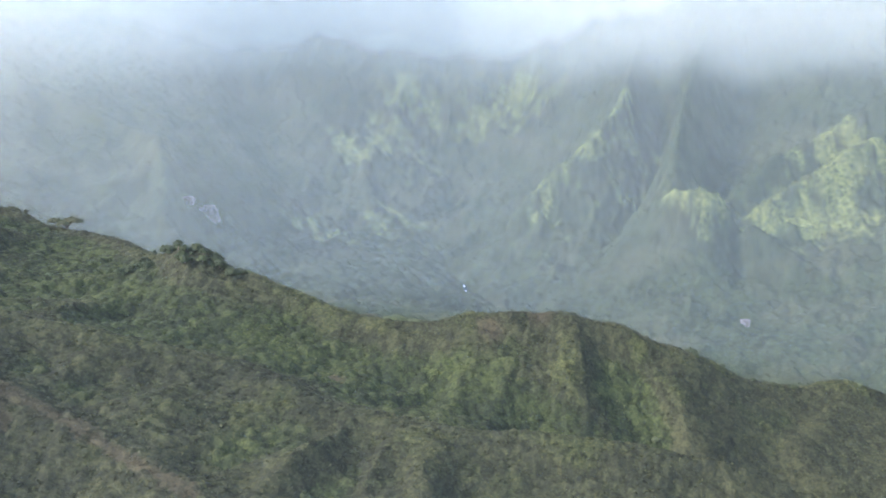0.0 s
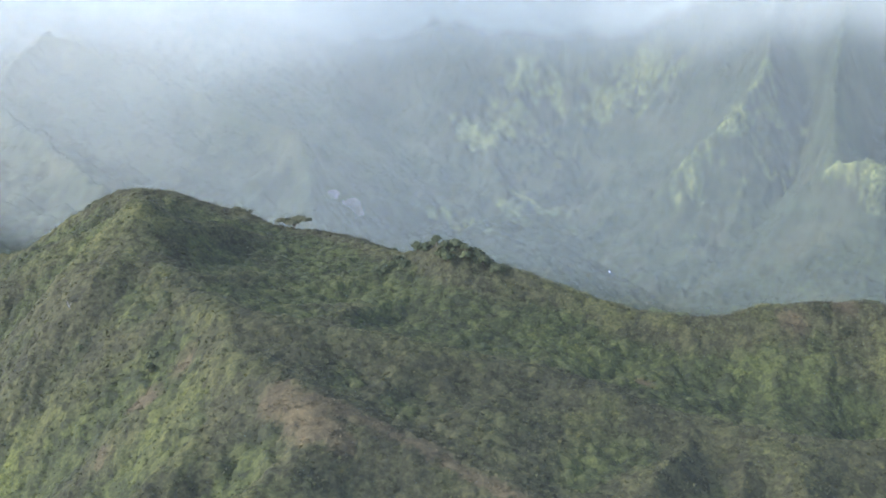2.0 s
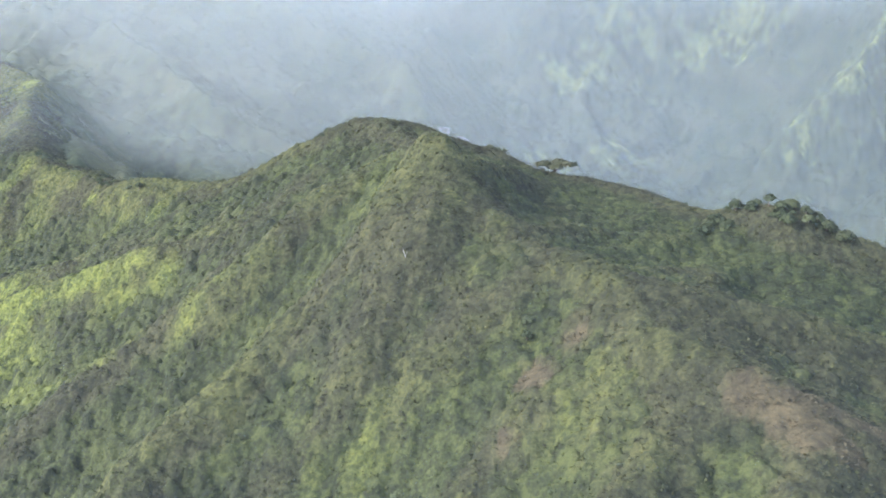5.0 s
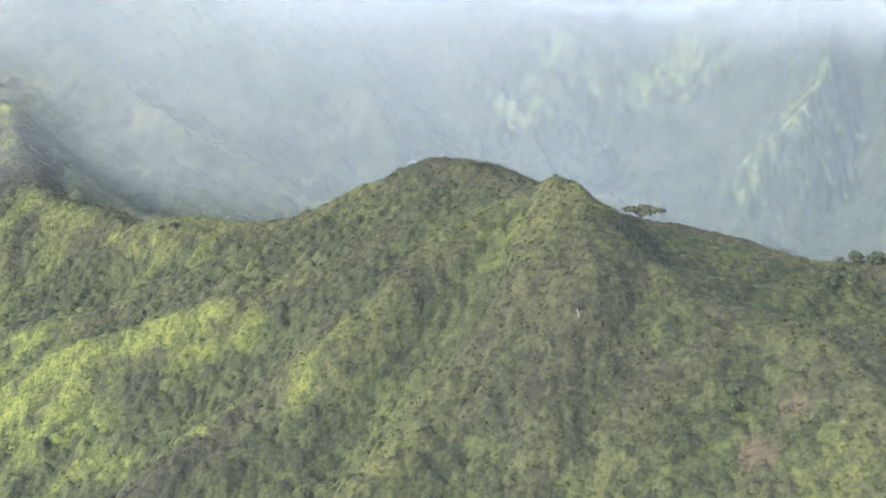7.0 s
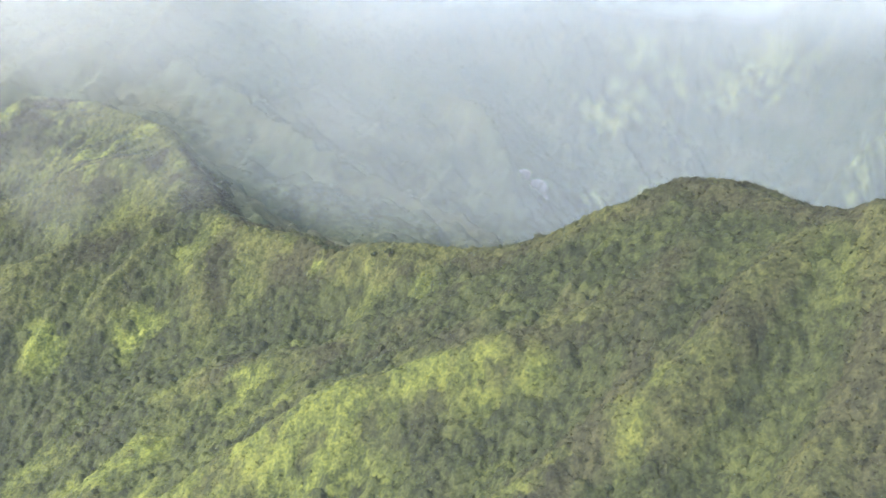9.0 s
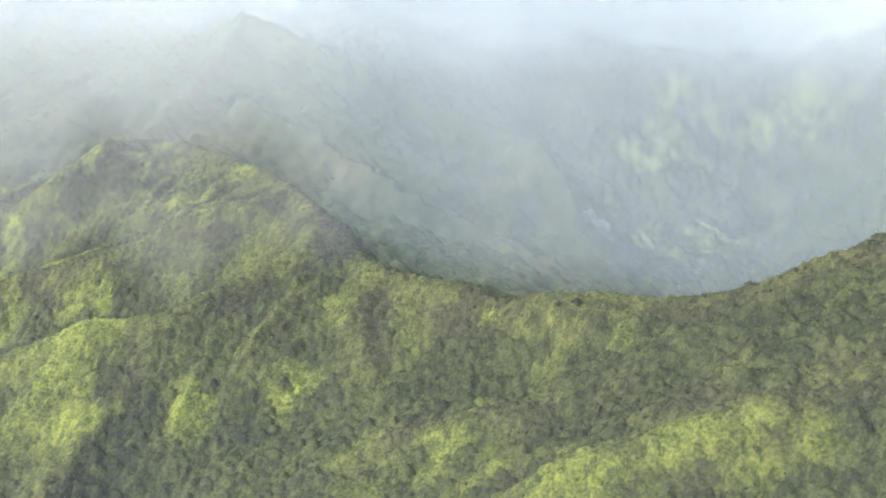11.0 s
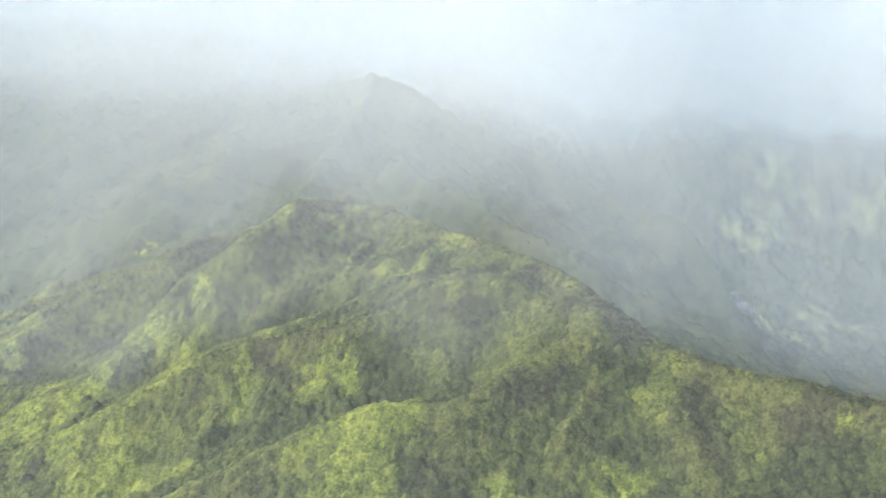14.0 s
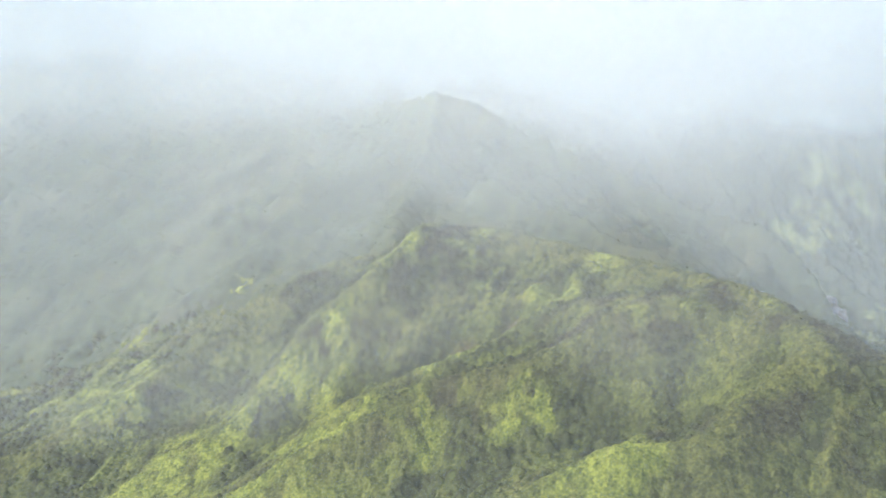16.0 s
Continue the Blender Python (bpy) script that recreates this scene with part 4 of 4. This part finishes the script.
BUMP_TREES = ((-92, 298), (-89, 301), (-95, 300), (-86, 297), (-99, 303), (-83, 299), (-91, 294), (-97, 307), (-79, 298), (-102, 308), (-75, 299), (-87, 305),
              (-105, 301), (-108, 304), (-111, 300), (-114, 298), (-81, 296.5), (-77, 296), (-93, 297), (-84, 302))
spots = [(x, y, pick.choice((0, 1, 1, 2))) for x, y in BUMP_TREES]
crest = np.array(CREST_MAIN, float)
while len(spots) < 60:
    k = pick.randrange(2, len(crest) - 5)
    u = pick.random()
    x, y = (crest[k] * u + crest[k + 1] * (1 - u))[:2]
    spots.append((x + pick.uniform(-2, 2), y + pick.uniform(-4, 5), pick.choice((0, 1, 2, 3))))
while len(spots) < 270:
    k = pick.randrange(len(forest))
    x, y = forest[k]
    hollow = float(height(x - 7, y) + height(x + 7, y) + height(x, y - 7) + height(x, y + 7) - 4 * height(x, y))
    if hollow > pick.uniform(-3, 4):
        spots.append((x, y, pick.choice((0, 0, 1, 1, 2, 3, 3, 4, 4, 5))))
seen = set()
for n, (x, y, k) in enumerate(spots):
    if k not in seen:
        seen.add(k)
        stand(KINDS[k], x, y, pick.uniform(0, 6.28), pick.uniform(0.6, 0.8))
        continue
    size = pick.uniform(0.75, 0.95) if n < len(BUMP_TREES) else pick.uniform(0.38, 0.62)
    place = Matrix.Translation((x, y, float(height(x, y)) - (2.1 if n < len(BUMP_TREES) else 0.8))) @ Matrix.Rotation(pick.uniform(0, 6.28), 4, "Z")
    made = copy_thing(KINDS[k], place)
    made.scale = (size, size, size)

# ---- mist and cloud ----
def haze_sheet(name, line, clear, low, high, base, top, most, seed):
    """An upright sheet with haze painted on it, along a line across the valley. It fades out towards the ground over
    clear metres, and thickens and whitens between the heights base and top, where it passes into the cloud, up to most.
    line: x, y, share of low, of high, lift."""
    line = np.array(line, float)
    xs, zs = np.linspace(-1500, 1300, 200), np.concatenate([np.linspace(60, 560, 100), np.linspace(570, 900, 20)])
    gx, gz = np.meshgrid(xs, zs)
    across = lambda k: np.interp(gx, line[:, 0], line[:, k])
    gy = across(1) + 10 * wave(gx, gz * 0.3, 300, seed)
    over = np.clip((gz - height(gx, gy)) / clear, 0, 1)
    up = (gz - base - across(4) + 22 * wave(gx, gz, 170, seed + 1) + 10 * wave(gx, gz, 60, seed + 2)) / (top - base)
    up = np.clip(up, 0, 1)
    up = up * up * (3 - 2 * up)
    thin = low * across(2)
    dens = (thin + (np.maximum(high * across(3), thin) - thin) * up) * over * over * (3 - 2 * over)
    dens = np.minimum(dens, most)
    faces = grid_faces(*gx.shape)
    faces = faces[dens.ravel()[faces].max(1) > 0.003]
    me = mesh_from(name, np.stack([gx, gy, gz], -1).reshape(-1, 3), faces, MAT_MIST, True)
    grey = np.where(gx < 0, np.interp(gy, (450, 650, 950), (1.4, 1, 0.42)), 1)        # painted dimming: whiteness falls off with depth on the left
    # brightness of the air from left to right, painted as whiteness
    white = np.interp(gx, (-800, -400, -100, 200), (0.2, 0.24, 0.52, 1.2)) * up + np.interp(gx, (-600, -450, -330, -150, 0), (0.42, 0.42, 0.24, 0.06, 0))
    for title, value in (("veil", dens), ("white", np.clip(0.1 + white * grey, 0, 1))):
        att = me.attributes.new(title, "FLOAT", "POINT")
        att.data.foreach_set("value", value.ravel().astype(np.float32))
    return tagged(new(name, me), "upright sheet with painted haze and thin white mist across the valley under the cloud base", "mist", group="mist banks", kind="stuff")


# drift behind drift, up to the cloud that hides the valley head
THIN = 0.215
BANKS = (
    # thin sheet close ahead of the flight path, added to lift the dark tones
    (((-1500, 500, 2.0, 2, 0), (-500, 220, 2.0, 2, 0), (-340, 176, 1.2, 1.2, 0), (-250, 150, 0.9, 1, 0), (0, 82, 0.95, 1, 0), (600, 0, 0.9, 1, 0)), 8, 0.036, 0.036, 500, 600, THIN),
    (((-1500, 660, 1.3, 1, 20), (-640, 520, 1.6, 0.9, 20), (-475, 450, 1.1, 1.0, 5), (-430, 425, 0.75, 1.1, 0), (-385, 414, 1.5, 1.3, 5), (-345, 424, 2.0, 1.3, 10),
      (-300, 416, 1.7, 1.2, 12), (-210, 395, 1.5, 1.1, 0), (-100, 365, 0.9, 0.5, 40), (100, 360, 0.8, 0.4, 60), (300, 400, 0.8, 0.4, 60)), 24, 0.09, 0.28, 280, 390, THIN),
    (((-1500, 800, 1, 1, 40), (-700, 640, 1.3, 0.8, 40), (-480, 545, 1.5, 0.9, 20), (-400, 520, 1.3, 0.9, 15), (-280, 500, 1.3, 1, 10), (-150, 480, 1.4, 0.9, 15),
      (100, 480, 0.8, 0.5, 40), (400, 500, 0.8, 0.4, 60)), 40, 0.12, 0.38, 280, 395, THIN),
    (((-1500, 900, 1, 1, 40), (-700, 760, 1, 1, 40), (-480, 700, 1.1, 1, 25), (-320, 650, 1.2, 1, 10), (-150, 650, 1.2, 0.8, 10), (100, 650, 0.7, 0.5, 20),
      (400, 650, 0.6, 0.3, 40)), 45, 0.12, 0.42, 305, 415, THIN),
    (((-1500, 1000, 1, 1, 35), (-500, 980, 1, 1, 25), (-350, 940, 0.8, 0.8, 15), (-220, 900, 0.4, 0.5, 35), (-50, 850, 0.55, 0.7, 30), (200, 830, 0.5, 0.6, 5)), 45, 0.12, 0.55, 322, 430, THIN),
    (((-1500, 1060, 1, 1, 30), (-600, 1050, 1, 1, 30), (-300, 1030, 0.6, 0.7, 25), (-160, 1020, 0.4, 0.6, 45), (0, 1010, 0.5, 0.9, 30), (200, 980, 0.6, 1, 0), (700, 880, 0.5, 1, -10)),
     50, 0.09, 0.5, 330, 440, THIN),
    (((-1500, 1120, 1, 1, 30), (-600, 1110, 1, 1, 30), (-300, 1100, 0.6, 0.7, 25), (-160, 1100, 0.4, 0.7, 45), (0, 1100, 0.5, 1, 25), (200, 1050, 0.6, 1, -5), (700, 900, 0.5, 1, -10)),
     50, 0.07, 0.5, 330, 430, THIN),
    (((-1500, 1180, 1, 1, 30), (-600, 1170, 1, 1, 30), (-300, 1160, 0.6, 0.8, 25), (-160, 1190, 0.7, 1, 32), (0, 1190, 0.6, 1, 15), (200, 1110, 0.6, 1, -10), (700, 930, 0.5, 1, -15)),
     50, 0.03, 0.6, 340, 430, THIN),
    (((-1500, 1215, 1, 1, 30), (-600, 1205, 1, 1, 30), (-350, 1210, 1, 1, 5), (-160, 1270, 0.7, 1, 25), (0, 1270, 0.6, 1, 15), (200, 1170, 0.6, 1, -10), (700, 960, 0.5, 1, -15)),
     50, 0.02, 0.7, 345, 435, THIN),
    (((-1500, 1250, 1, 1, 20), (-600, 1240, 1, 1, 20), (-350, 1250, 1, 1, 5), (-200, 1340, 1, 1, 10), (100, 1340, 1, 1, 0), (400, 1220, 1, 1, -15), (900, 1000, 1, 1, -15)),
     50, 0.0, 1.8, 370, 445, 1.8),
)
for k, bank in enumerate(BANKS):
    haze_sheet("haze_sheet", *bank, 40 + 7 * k)
